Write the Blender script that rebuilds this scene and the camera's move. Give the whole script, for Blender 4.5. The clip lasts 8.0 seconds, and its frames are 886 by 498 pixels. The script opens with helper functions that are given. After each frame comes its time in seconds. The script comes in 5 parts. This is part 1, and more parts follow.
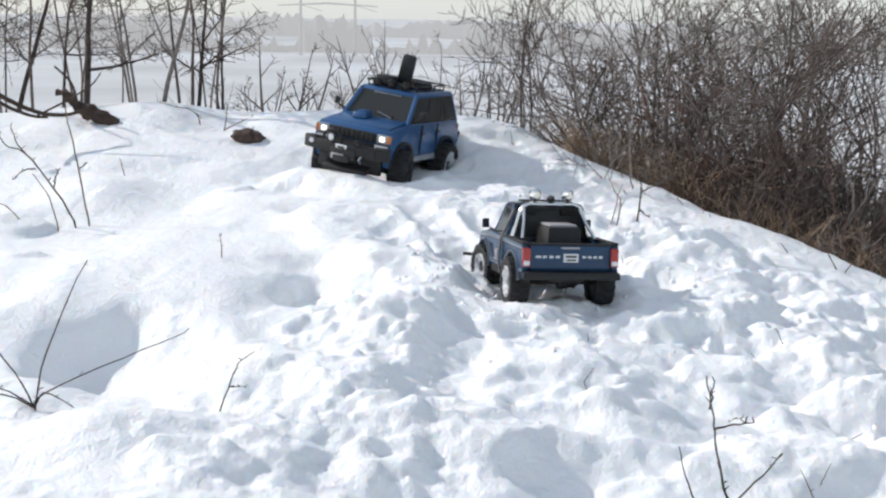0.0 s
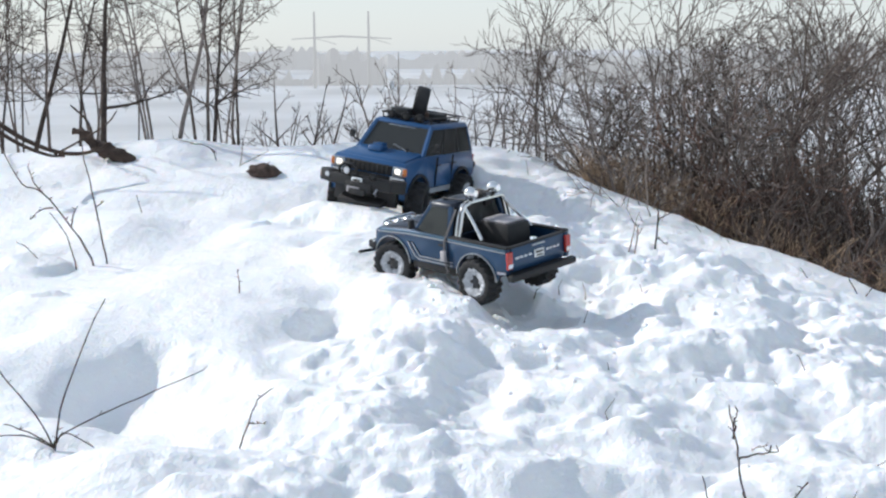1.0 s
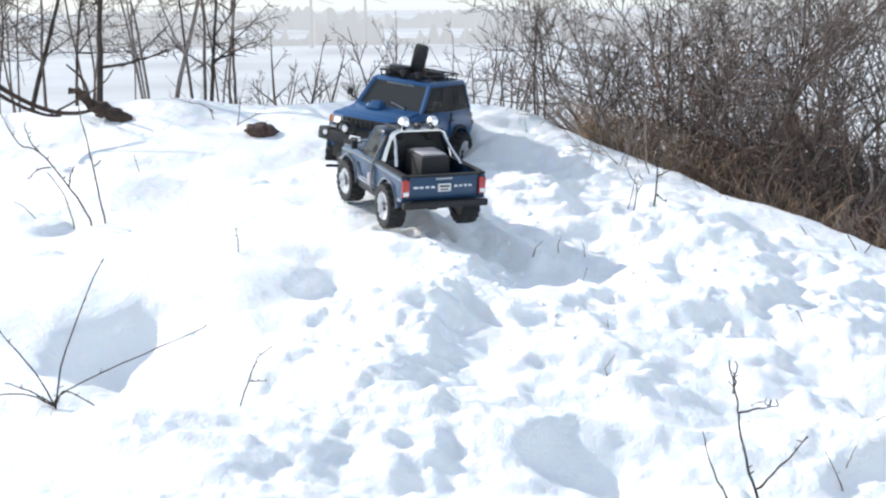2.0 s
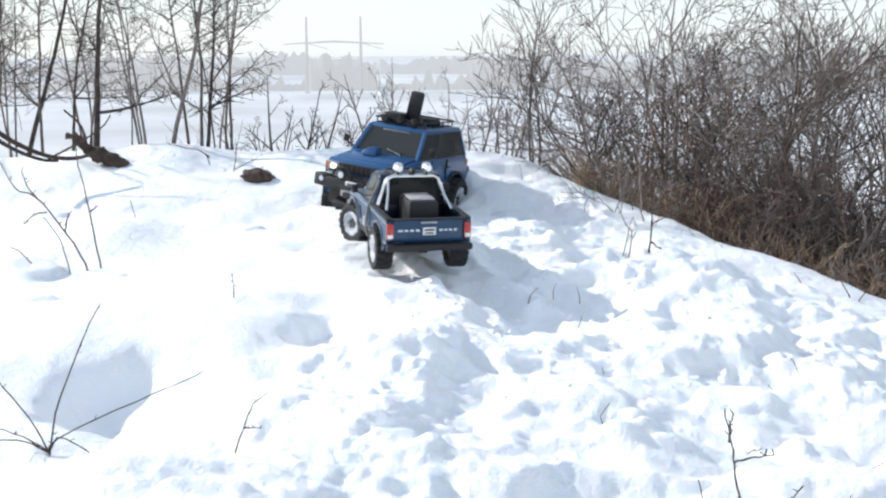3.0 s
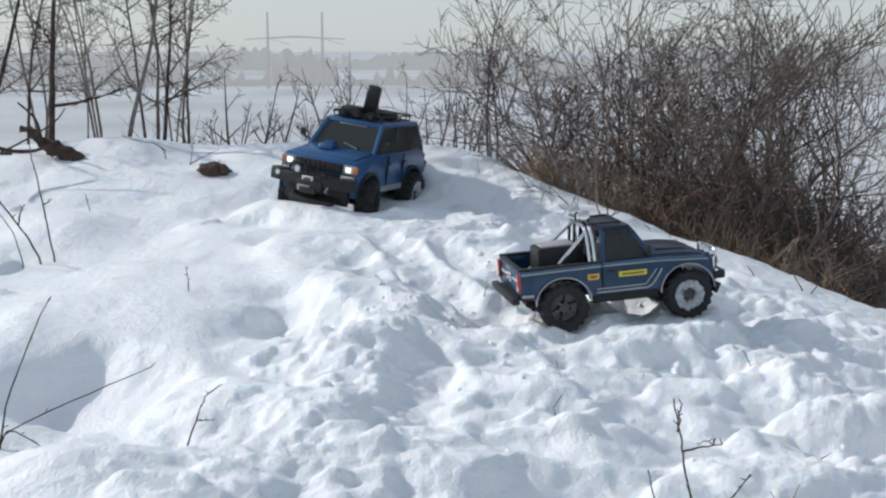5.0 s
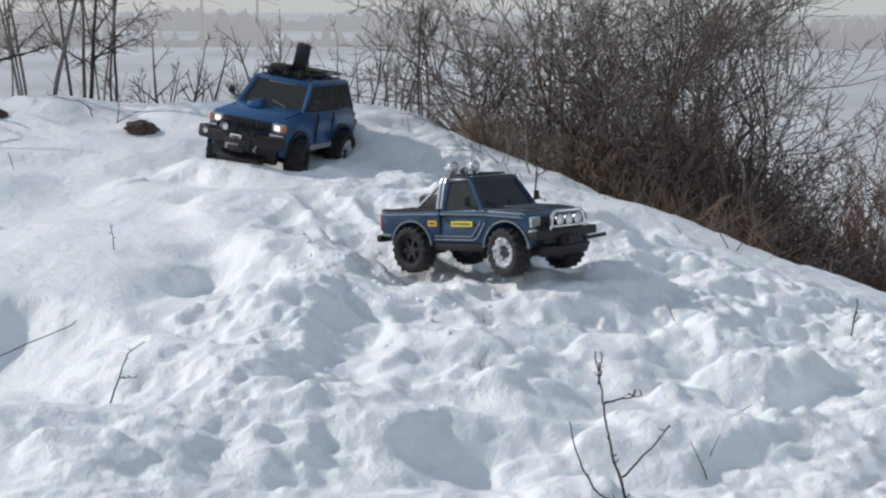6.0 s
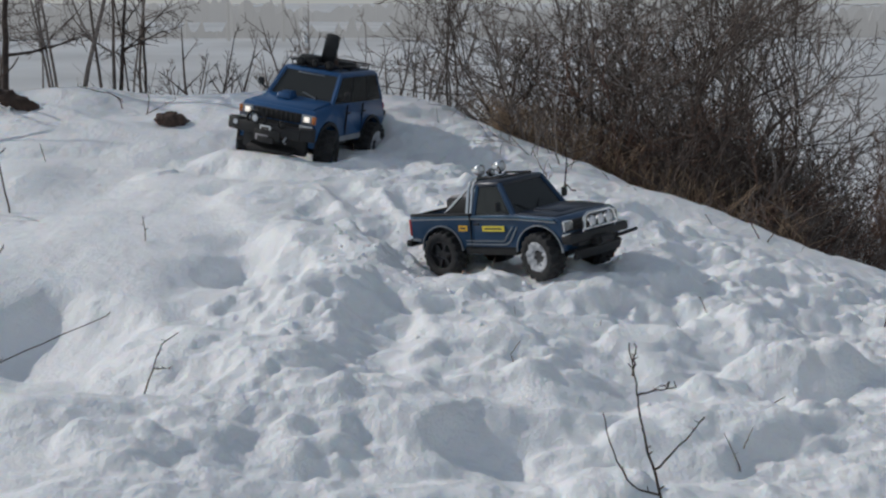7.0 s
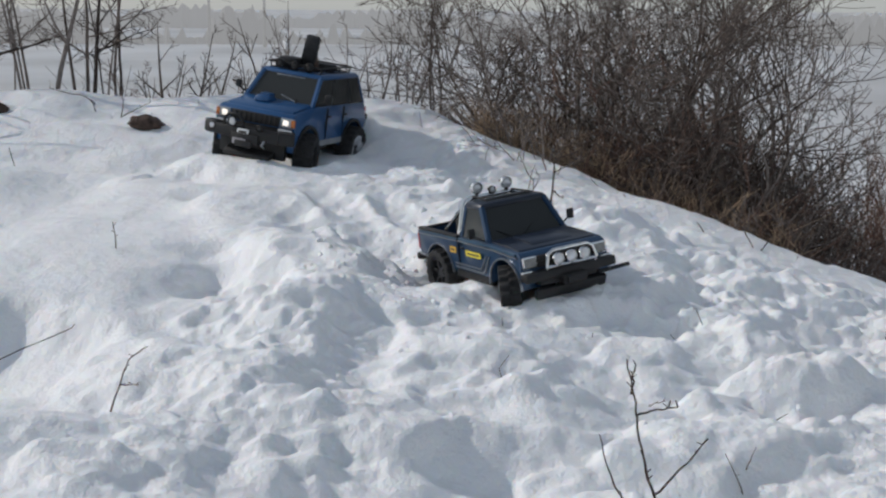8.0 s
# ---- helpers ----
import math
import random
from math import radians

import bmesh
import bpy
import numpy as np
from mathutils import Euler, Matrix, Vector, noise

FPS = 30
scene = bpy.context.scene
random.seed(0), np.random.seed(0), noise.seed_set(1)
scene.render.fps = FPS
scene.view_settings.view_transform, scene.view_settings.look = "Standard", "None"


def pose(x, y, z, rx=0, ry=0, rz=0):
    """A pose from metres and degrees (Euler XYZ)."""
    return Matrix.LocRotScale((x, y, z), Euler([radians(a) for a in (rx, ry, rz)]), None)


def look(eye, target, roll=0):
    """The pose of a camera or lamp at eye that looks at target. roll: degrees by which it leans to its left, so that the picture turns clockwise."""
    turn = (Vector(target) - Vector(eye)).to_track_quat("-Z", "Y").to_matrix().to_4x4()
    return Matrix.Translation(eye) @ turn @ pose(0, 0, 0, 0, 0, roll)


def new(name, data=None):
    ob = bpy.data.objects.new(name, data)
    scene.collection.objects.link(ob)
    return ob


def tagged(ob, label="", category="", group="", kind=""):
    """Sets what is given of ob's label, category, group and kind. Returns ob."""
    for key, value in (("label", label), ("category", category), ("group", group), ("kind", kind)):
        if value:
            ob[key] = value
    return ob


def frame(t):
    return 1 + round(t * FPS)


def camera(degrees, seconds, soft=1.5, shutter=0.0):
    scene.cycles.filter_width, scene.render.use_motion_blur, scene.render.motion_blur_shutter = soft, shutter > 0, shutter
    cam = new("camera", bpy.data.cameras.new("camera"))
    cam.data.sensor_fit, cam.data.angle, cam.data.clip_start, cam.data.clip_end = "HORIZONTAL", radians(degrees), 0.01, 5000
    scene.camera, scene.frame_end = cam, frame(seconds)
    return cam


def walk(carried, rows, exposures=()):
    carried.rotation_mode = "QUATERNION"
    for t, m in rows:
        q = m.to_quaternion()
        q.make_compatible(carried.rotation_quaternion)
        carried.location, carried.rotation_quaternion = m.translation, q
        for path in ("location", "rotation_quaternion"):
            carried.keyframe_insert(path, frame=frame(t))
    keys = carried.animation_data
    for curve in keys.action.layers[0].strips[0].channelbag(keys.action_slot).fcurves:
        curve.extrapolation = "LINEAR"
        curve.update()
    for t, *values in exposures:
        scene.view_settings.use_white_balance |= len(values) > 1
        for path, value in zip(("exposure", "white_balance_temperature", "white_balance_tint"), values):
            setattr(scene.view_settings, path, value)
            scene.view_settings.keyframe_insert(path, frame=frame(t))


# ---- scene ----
cam = camera(38.0, 8.0, 2.3)
PATH = [
    (0, (0.033, -0.076, 1.477), (0.0419, 1.8924, 1.1234), 0.85),
    (0.3, (0.030, -0.074, 1.481), (0.0438, 1.9000, 1.1580), 0.71),
    (0.5, (0.029, -0.072, 1.483), (0.0377, 1.9038, 1.1744), 0.62),
    (0.6, (0.030, -0.072, 1.483), (0.0417, 1.9049, 1.1767), 0.42),
    (0.9, (0.032, -0.070, 1.481), (0.0267, 1.9073, 1.1785), -0.16),
    (1, (0.033, -0.069, 1.480), (0.0148, 1.9069, 1.1719), -0.36),
    (1.2, (0.033, -0.063, 1.474), (0.0147, 1.9091, 1.1386), -0.63),
    (2.3, (0.030, -0.067, 1.475), (0.0158, 1.8981, 1.1053), -0.56),
    (2.5, (0.032, -0.068, 1.476), (0.0206, 1.9031, 1.1379), -0.47),
    (2.7, (0.030, -0.069, 1.477), (0.0307, 1.9020, 1.1390), -0.41),
    (3, (0.028, -0.071, 1.479), (0.0220, 1.9064, 1.1786), -0.33),
    (3.2, (0.030, -0.072, 1.480), (0.0161, 1.9078, 1.1976), -0.32),
    (3.3, (0.030, -0.073, 1.480), (0.0112, 1.9079, 1.2040), -0.31),
    (3.5, (0.032, -0.074, 1.481), (0.0148, 1.9082, 1.2161), -0.30),
    (3.7, (0.032, -0.073, 1.480), (0.0292, 1.9079, 1.2074), -0.27),
    (4, (0.032, -0.072, 1.479), (0.0342, 1.9056, 1.1817), -0.23),
    (4.2, (0.032, -0.073, 1.473), (0.0400, 1.9030, 1.1658), -0.27),
    (5.3, (0.044, -0.081, 1.474), (0.1263, 1.8938, 1.1681), -0.06),
    (5.5, (0.045, -0.084, 1.473), (0.1548, 1.8922, 1.1835), -0.12),
    (5.7, (0.051, -0.082, 1.469), (0.1924, 1.8876, 1.1494), 0.04),
    (5.9, (0.057, -0.080, 1.465), (0.2037, 1.8842, 1.1163), 0.19),
    (6, (0.060, -0.079, 1.463), (0.2105, 1.8822, 1.0993), 0.27),
    (6.2, (0.059, -0.078, 1.463), (0.2212, 1.8790, 1.0859), -0.03),
    (6.5, (0.058, -0.078, 1.463), (0.1915, 1.8750, 1.0534), -0.47),
    (7, (0.050, -0.077, 1.464), (0.1606, 1.8837, 1.0857), 0.01),
    (7.3, (0.050, -0.077, 1.468), (0.1413, 1.8947, 1.1441), -0.04),
    (7.5, (0.050, -0.077, 1.471), (0.1368, 1.8959, 1.1520), -0.07),
    (7.7, (0.050, -0.034, 1.462), (0.1455, 1.9370, 1.1345), 0.07),
    (8, (0.050, 0.030, 1.447), (0.1901, 1.9911, 1.0791), 0.28),
]
EXPOSURE = [(0, 0.0, 6650, 12), (1.0, 0.05, 6420, 11), (2.3, 0.45, 6400, 11), (2.7, 0.45, 6400, 11), (3.2, 0.25, 6400, 11), (3.5, 0.05, 6420, 10),
            (4.2, -0.17, 6360, 10), (5.3, -0.38, 6400, 10), (5.9, -0.44, 6480, 11), (6.5, -0.82, 6350, 10), (7.0, -0.97, 6550, 11), (7.5, -0.73, 6700, 12),
            (8.0, -0.74, 6620, 12)]
walk(cam, [(t, look(eye, target, roll)) for t, eye, target, roll in PATH], EXPOSURE)

# ---- the pickup's way over the snow: seconds, x, y, z, pitch, roll, heading ----
TRUCK = [
    (0.0, 0.255, 2.563, 0.901, -4.6, 1.7, 10.2),
    (0.3, 0.208, 2.664, 0.918, 10.0, -0.0, 20.6),
    (0.6, 0.135, 2.720, 0.941, 8.3, -7.0, 34.9),
    (0.9, 0.083, 2.690, 0.962, 2.1, -4.4, 43.7),
    (1.0, 0.074, 2.705, 0.966, 2.1, -6.0, 44.0),
    (1.2, 0.045, 2.715, 0.978, 3.3, -7.1, 43.4),
    (2.3, -0.083, 2.910, 1.014, 5.7, 2.3, 17.6),
    (2.7, -0.075, 2.948, 1.006, 7.0, 1.6, 16.3),
    (3.0, -0.069, 2.938, 1.006, 5.4, 0.7, 15.9),
    (3.2, 0.027, 2.949, 0.978, 8.1, 2.4, -9.5),
    (3.3, 0.043, 2.834, 0.960, -0.3, 8.3, -21.4),
    (3.5, 0.084, 2.527, 0.980, -7.0, 2.8, -62.5),
    (3.7, 0.104, 2.488, 0.965, -10.8, 5.9, -75.6),
    (4.0, 0.228, 2.490, 0.956, -1.4, 3.4, -75.6),
    (5.3, 0.455, 2.562, 0.919, 4.4, 0.8, -82.6),
    (5.5, 0.445, 2.539, 0.921, 3.1, 0.6, -82.7),
    (5.7, 0.373, 2.541, 0.905, 0.4, -4.0, -92.5),
    (5.9, 0.351, 2.556, 0.925, 6.5, -4.7, -130.2),
    (6.2, 0.335, 2.610, 0.921, 3.2, 1.3, -139.9),
    (6.5, 0.330, 2.615, 0.901, 2.8, 0.6, -137.3),
    (7.0, 0.352, 2.582, 0.904, 6.5, 2.1, -135.1),
    (7.3, 0.356, 2.550, 0.892, 10.0, 0.9, -135.6),
    (7.5, 0.363, 2.549, 0.892, 9.8, 1.1, -137.2),
    (7.7, 0.374, 2.575, 0.893, 9.8, 3.3, -141.6),
    (8.0, 0.368, 2.529, 0.885, 2.5, 6.4, -156.0),
]
WAGON = pose(-0.127, 3.572, 1.012, 0.6, -8.0, 156.1)

# ---- world, sun ----
SUN_TO = Vector((-0.77, 0.27, 0.55)).normalized()
world = bpy.data.worlds.new("world")
scene.world = world
world.use_nodes = True
nt = world.node_tree
sky = nt.nodes.new("ShaderNodeTexSky")
sky.sky_type = "NISHITA"
sky.sun_disc = False
sky.sun_elevation = math.asin(SUN_TO.z)
sky.sun_rotation = math.atan2(SUN_TO.x, SUN_TO.y)
sky.dust_density, sky.air_density, sky.ozone_density = 0.5, 1.0, 1.0
thin_cloud = nt.nodes.new("ShaderNodeMix")
thin_cloud.data_type = "RGBA"
thin_cloud.inputs["B"].default_value = (4.22, 4.66, 4.92, 1)
# the haze is thick towards the horizon and thin overhead
up = nt.nodes.new("ShaderNodeTexCoord")
split = nt.nodes.new("ShaderNodeSeparateXYZ")
thin = nt.nodes.new("ShaderNodeMapRange")
thin.interpolation_type = "SMOOTHSTEP"
thin.inputs["From Min"].default_value, thin.inputs["From Max"].default_value = 0.05, 0.65
thin.inputs["To Min"].default_value, thin.inputs["To Max"].default_value = 0.80, 0.42
nt.links.new(up.outputs["Generated"], split.inputs[0])
nt.links.new(split.outputs["Z"], thin.inputs["Value"])
nt.links.new(thin.outputs["Result"], thin_cloud.inputs["Factor"])
nt.nodes["Background"].inputs[1].default_value = 0.162
nt.links.new(sky.outputs[0], thin_cloud.inputs["A"])
nt.links.new(thin_cloud.outputs["Result"], nt.nodes["Background"].inputs[0])
sun = new("sun", bpy.data.lights.new("sun", "SUN"))
sun.data.energy, sun.data.angle, sun.data.color = 3.55, radians(0.6), (1.0, 0.975, 0.93)
sun.matrix_world = look(SUN_TO * 50, (0, 0, 0))


# ---- materials ----
def material(name, base, rough=0.5, metal=0.0, vary=0.15, scale=40.0, bump=0.0, bump_scale=200.0, coat=0.0, island=0.0, second=None):
    """A principled surface with mottling at two scales and fine relief."""
    m = bpy.data.materials.new(name)
    m.use_nodes = True
    t = m.node_tree
    p = t.nodes["Principled BSDF"]
    p.inputs["Roughness"].default_value, p.inputs["Metallic"].default_value = rough, metal
    p.inputs["Coat Weight"].default_value = coat
    co = t.nodes.new("ShaderNodeTexCoord")
    big = t.nodes.new("ShaderNodeTexNoise")
    big.inputs["Scale"].default_value, big.inputs["Detail"].default_value = scale, 6.0
    t.links.new(co.outputs["Object"], big.inputs["Vector"])
    ramp = t.nodes.new("ShaderNodeMix")
    ramp.data_type = "RGBA"
    b = Vector(base)
    dark = b * (1 - vary)
    light = Vector(second) if second else b * (1 + vary)
    ramp.inputs["A"].default_value = (*dark, 1)
    ramp.inputs["B"].default_value = (*[min(v, 0.95) for v in light], 1)
    spread = t.nodes.new("ShaderNodeMapRange")
    spread.inputs["From Min"].default_value, spread.inputs["From Max"].default_value = 0.3, 0.7
    t.links.new(big.outputs["Fac"], spread.inputs["Value"])
    t.links.new(spread.outputs["Result"], ramp.inputs["Factor"])
    colour = ramp.outputs["Result"]
    if island:
        geo = t.nodes.new("ShaderNodeNewGeometry")
        hsv = t.nodes.new("ShaderNodeHueSaturation")
        val = t.nodes.new("ShaderNodeMapRange")
        val.inputs["To Min"].default_value, val.inputs["To Max"].default_value = 1 - island, 1 + island
        t.links.new(geo.outputs["Random Per Island"], val.inputs["Value"])
        t.links.new(val.outputs["Result"], hsv.inputs["Value"])
        t.links.new(colour, hsv.inputs["Color"])
        colour = hsv.outputs["Color"]
    t.links.new(colour, p.inputs["Base Color"])
    if bump:
        fine = t.nodes.new("ShaderNodeTexNoise")
        fine.inputs["Scale"].default_value, fine.inputs["Detail"].default_value = bump_scale, 4.0
        t.links.new(co.outputs["Object"], fine.inputs["Vector"])
        bm_node = t.nodes.new("ShaderNodeBump")
        bm_node.inputs["Strength"].default_value, bm_node.inputs["Distance"].default_value = bump, 0.002
        t.links.new(fine.outputs["Fac"], bm_node.inputs["Height"])
        t.links.new(bm_node.outputs["Normal"], p.inputs["Normal"])
    return m


def glow(name, base, strength):
    m = material(name, base, 0.2)
    p = m.node_tree.nodes["Principled BSDF"]
    p.inputs["Emission Color"].default_value, p.inputs["Emission Strength"].default_value = (*base, 1), strength
    return m


def glass(name, tint, rough=0.03, clear=0.9):
    m = material(name, tint, rough, vary=0.02)
    p = m.node_tree.nodes["Principled BSDF"]
    p.inputs["Transmission Weight"].default_value = clear
    p.inputs["IOR"].default_value = 1.25
    return m


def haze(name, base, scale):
    """Far woods, pylon and hut roof, with sunlit winter haze painted as faint glow."""
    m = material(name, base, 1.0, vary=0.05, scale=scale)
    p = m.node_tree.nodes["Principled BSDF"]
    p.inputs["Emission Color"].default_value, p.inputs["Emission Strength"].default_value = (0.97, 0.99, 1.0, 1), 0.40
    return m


def plain_haze_tint(m, colour_in):
    """Greys the low plain in noisy patches, painting far haze into the snow colour."""
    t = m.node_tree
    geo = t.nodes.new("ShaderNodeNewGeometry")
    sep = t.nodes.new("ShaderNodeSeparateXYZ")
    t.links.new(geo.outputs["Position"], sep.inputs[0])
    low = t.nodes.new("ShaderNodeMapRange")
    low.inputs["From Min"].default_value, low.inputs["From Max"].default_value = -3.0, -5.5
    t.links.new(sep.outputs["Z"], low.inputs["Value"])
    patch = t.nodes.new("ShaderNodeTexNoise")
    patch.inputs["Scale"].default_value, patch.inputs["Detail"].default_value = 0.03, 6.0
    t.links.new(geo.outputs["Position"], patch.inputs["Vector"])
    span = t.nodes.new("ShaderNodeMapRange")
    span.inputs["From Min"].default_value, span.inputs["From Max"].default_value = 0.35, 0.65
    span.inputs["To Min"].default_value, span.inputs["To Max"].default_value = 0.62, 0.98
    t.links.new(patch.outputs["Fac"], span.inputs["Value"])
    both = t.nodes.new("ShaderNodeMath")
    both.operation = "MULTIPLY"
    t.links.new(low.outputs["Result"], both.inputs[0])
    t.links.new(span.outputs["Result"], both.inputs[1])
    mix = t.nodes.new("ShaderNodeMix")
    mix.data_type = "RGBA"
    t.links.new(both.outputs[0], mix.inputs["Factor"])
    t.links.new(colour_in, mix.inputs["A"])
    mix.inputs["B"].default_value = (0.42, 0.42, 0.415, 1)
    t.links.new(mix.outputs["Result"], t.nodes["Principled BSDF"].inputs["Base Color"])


def snow_material(name):
    m = material(name, (0.87, 0.885, 0.90), 0.55, vary=0.03, scale=9.0, second=(0.905, 0.915, 0.925))
    t = m.node_tree
    p = t.nodes["Principled BSDF"]
    p.inputs["Subsurface Weight"].default_value = 0.40
    p.inputs["Subsurface Radius"].default_value = (0.6, 0.8, 1.0)
    p.inputs["Subsurface Scale"].default_value = 0.006
    co = t.nodes["Texture Coordinate"]
    last = None
    for scale_, dist, strength in ((45.0, 0.010, 0.50), (150.0, 0.005, 0.50), (600.0, 0.0015, 0.40)):
        n = t.nodes.new("ShaderNodeTexNoise")
        n.inputs["Scale"].default_value, n.inputs["Detail"].default_value = scale_, 5.0
        t.links.new(co.outputs["Object"], n.inputs["Vector"])
        b = t.nodes.new("ShaderNodeBump")
        b.inputs["Strength"].default_value, b.inputs["Distance"].default_value = strength, dist
        t.links.new(n.outputs["Fac"], b.inputs["Height"])
        if last:
            t.links.new(last, b.inputs["Normal"])
        last = b.outputs["Normal"]
    t.links.new(last, p.inputs["Normal"])
    plain_haze_tint(m, p.inputs["Base Color"].links[0].from_socket)
    return m


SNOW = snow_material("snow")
BARK = material("bark", (0.115, 0.088, 0.074), 0.9, vary=0.45, scale=60, bump=0.5, bump_scale=300, island=0.35)
BARK_DARK = material("dark_bark", (0.050, 0.036, 0.030), 0.9, vary=0.5, scale=60, bump=0.5, bump_scale=300, island=0.3)
BARK_GREY = material("grey_bark", (0.200, 0.168, 0.150), 0.9, vary=0.35, scale=50, bump=0.4, bump_scale=300, island=0.35)
BARK_RED = material("reddish_bark", (0.165, 0.100, 0.076), 0.9, vary=0.4, scale=50, island=0.35)
STRAW = material("dry_grass", (0.34, 0.245, 0.165), 0.9, vary=0.3, scale=30, island=0.45)
WOOD = material("weathered_wood", (0.055, 0.036, 0.027), 0.9, vary=0.5, scale=35, bump=0.8, bump_scale=160)
ROCK = material("brown_rock", (0.085, 0.055, 0.042), 0.85, vary=0.5, scale=60, bump=0.7, bump_scale=150)
BLUE_TRUCK = material("blue_metallic_paint", (0.008, 0.042, 0.100), 0.36, 0.25, vary=0.12, scale=12, coat=0.3)
# lighter body blue for the sky sheen painted along the pickup's shoulder
SKY_SHEEN = material("sky_sheen_blue", (0.07, 0.145, 0.22), 0.30, 0.5, vary=0.08, scale=20, coat=0.4)
NAVY = material("dark_blue_paint", (0.004, 0.010, 0.024), 0.36, 0.1, vary=0.15, scale=12, coat=0.15)
BLUE_WAGON = material("bright_blue_paint", (0.006, 0.068, 0.190), 0.38, 0.1, vary=0.12, scale=10, coat=0.3)
GREY_LOW = material("grey_sill_paint", (0.30, 0.32, 0.34), 0.45, 0.2, vary=0.2, scale=25)
SILVER = material("silver_trim", (0.36, 0.38, 0.40), 0.30, 0.85, vary=0.12, scale=30)
CHROME = material("chrome", (0.78, 0.78, 0.77), 0.12, 1.0, vary=0.06, scale=30)
BLACK = material("black_plastic", (0.010, 0.010, 0.011), 0.6, vary=0.3, scale=60, bump=0.2)
DARK = material("dark_chassis", (0.020, 0.019, 0.019), 0.7, vary=0.4, scale=80, bump=0.4)
RUBBER = material("tyre_rubber", (0.018, 0.018, 0.019), 0.8, vary=0.4, scale=50, bump=0.4)
RIM = material("grey_rim", (0.07, 0.07, 0.072), 0.4, 0.7, vary=0.3, scale=70)
PACKED = material("packed_snow", (0.48, 0.495, 0.52), 0.8, vary=0.30, scale=90, bump=0.8, bump_scale=250)
BOX_TOP = material("pale_grey_lid", (0.36, 0.34, 0.35), 0.4, vary=0.1, scale=40)
RED_LENS = material("red_lens", (0.42, 0.03, 0.025), 0.2, vary=0.2, scale=80, coat=0.5)
AMBER = material("amber_lens", (0.55, 0.16, 0.03), 0.25, vary=0.2, scale=80, coat=0.5)
WHITE_LENS = material("clear_lens", (0.72, 0.73, 0.74), 0.12, 0.3, vary=0.1, scale=90, coat=0.6)
SMOKY_LENS = material("smoky_lens", (0.22, 0.22, 0.22), 0.15, 0.4, vary=0.2, scale=90, coat=0.6)
PLATE = material("white_plate", (0.72, 0.74, 0.74), 0.5, vary=0.06, scale=60)
YELLOW = material("yellow_sign", (0.72, 0.60, 0.06), 0.45, vary=0.12, scale=60)
ORANGE = material("orange_yellow_sign", (0.72, 0.42, 0.05), 0.45, vary=0.12, scale=60)
INK = material("dark_print", (0.06, 0.05, 0.04), 0.6, vary=0.1)
PALE_INK = material("pale_print", (0.65, 0.68, 0.70), 0.5, vary=0.1)
STRAP = material("grey_strap", (0.16, 0.15, 0.15), 0.8, vary=0.3, scale=90)
LAMP_ON = glow("lit_headlamp", (1.0, 0.90, 0.78), 1.5)
GLASS_DARK = glass("smoked_glass", (0.07, 0.075, 0.075), 0.06, 0.4)
GLASS_PALE = glass("clear_glass", (0.10, 0.11, 0.11), 0.04, 0.6)
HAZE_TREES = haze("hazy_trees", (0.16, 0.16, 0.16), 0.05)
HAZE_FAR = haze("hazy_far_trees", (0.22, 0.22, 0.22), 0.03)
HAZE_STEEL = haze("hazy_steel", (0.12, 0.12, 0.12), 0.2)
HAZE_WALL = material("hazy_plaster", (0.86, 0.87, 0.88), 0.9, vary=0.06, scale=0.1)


# ---- mesh helpers ----
def finish(bm, name, mat, angle=35):
    bmesh.ops.recalc_face_normals(bm, faces=bm.faces)
    me = bpy.data.meshes.new(name)
    bm.to_mesh(me)
    bm.free()
    me.materials.append(mat)
    me.shade_smooth()
    me.set_sharp_from_angle(angle=radians(angle))
    return me


def part(name, bm, mat, parent, label=""):
    ob = new(name, finish(bm, name, mat))
    ob.parent = parent
    return tagged(ob, label=label)


def soften(bm, off, seg=2, angle=28):
    if off > 0:
        edges = [e for e in bm.edges if len(e.link_faces) == 2 and e.calc_face_angle(0) > radians(angle)]
        bmesh.ops.bevel(bm, geom=edges, offset=off, segments=seg, affect="EDGES", profile=0.5, clamp_overlap=True)
    return bm


def join(*many):
    out = bmesh.new()
    for b in many:
        me = bpy.data.meshes.new("tmp")
        b.to_mesh(me)
        b.free()
        out.from_mesh(me)
        bpy.data.meshes.remove(me)
    return out


def box(c, size, bevel=0.0, turn=(0, 0, 0), taper=(1, 1)):
    bm = bmesh.new()
    bmesh.ops.create_cube(bm, size=1)
    for v in bm.verts:
        if v.co.z > 0:
            v.co.x *= taper[0]
            v.co.y *= taper[1]
        v.co = Vector((v.co.x * size[0], v.co.y * size[1], v.co.z * size[2]))
    soften(bm, bevel)
    bmesh.ops.transform(bm, matrix=pose(*c, *turn), verts=bm.verts)
    return bm


def prism(profile, x0, x1, bevel=0.0, top_in=0.0, z_from=9.0, z_to=10.0):
    """A side outline of (y, z) drawn across from x0 to x1; above z_from it leans in by top_in."""
    bm = bmesh.new()
    a = [bm.verts.new((x0, y, z)) for y, z in profile]
    f = bm.faces.new(a)
    got = bmesh.ops.extrude_face_region(bm, geom=[f])
    for v in got["geom"]:
        if isinstance(v, bmesh.types.BMVert):
            v.co.x = x1
    bmesh.ops.recalc_face_normals(bm, faces=bm.faces)
    soften(bm, bevel)
    for v in bm.verts:
        k = min(max((v.co.z - z_from) / (z_to - z_from), 0), 1) * top_in
        v.co.x -= math.copysign(k, v.co.x)
    return bm


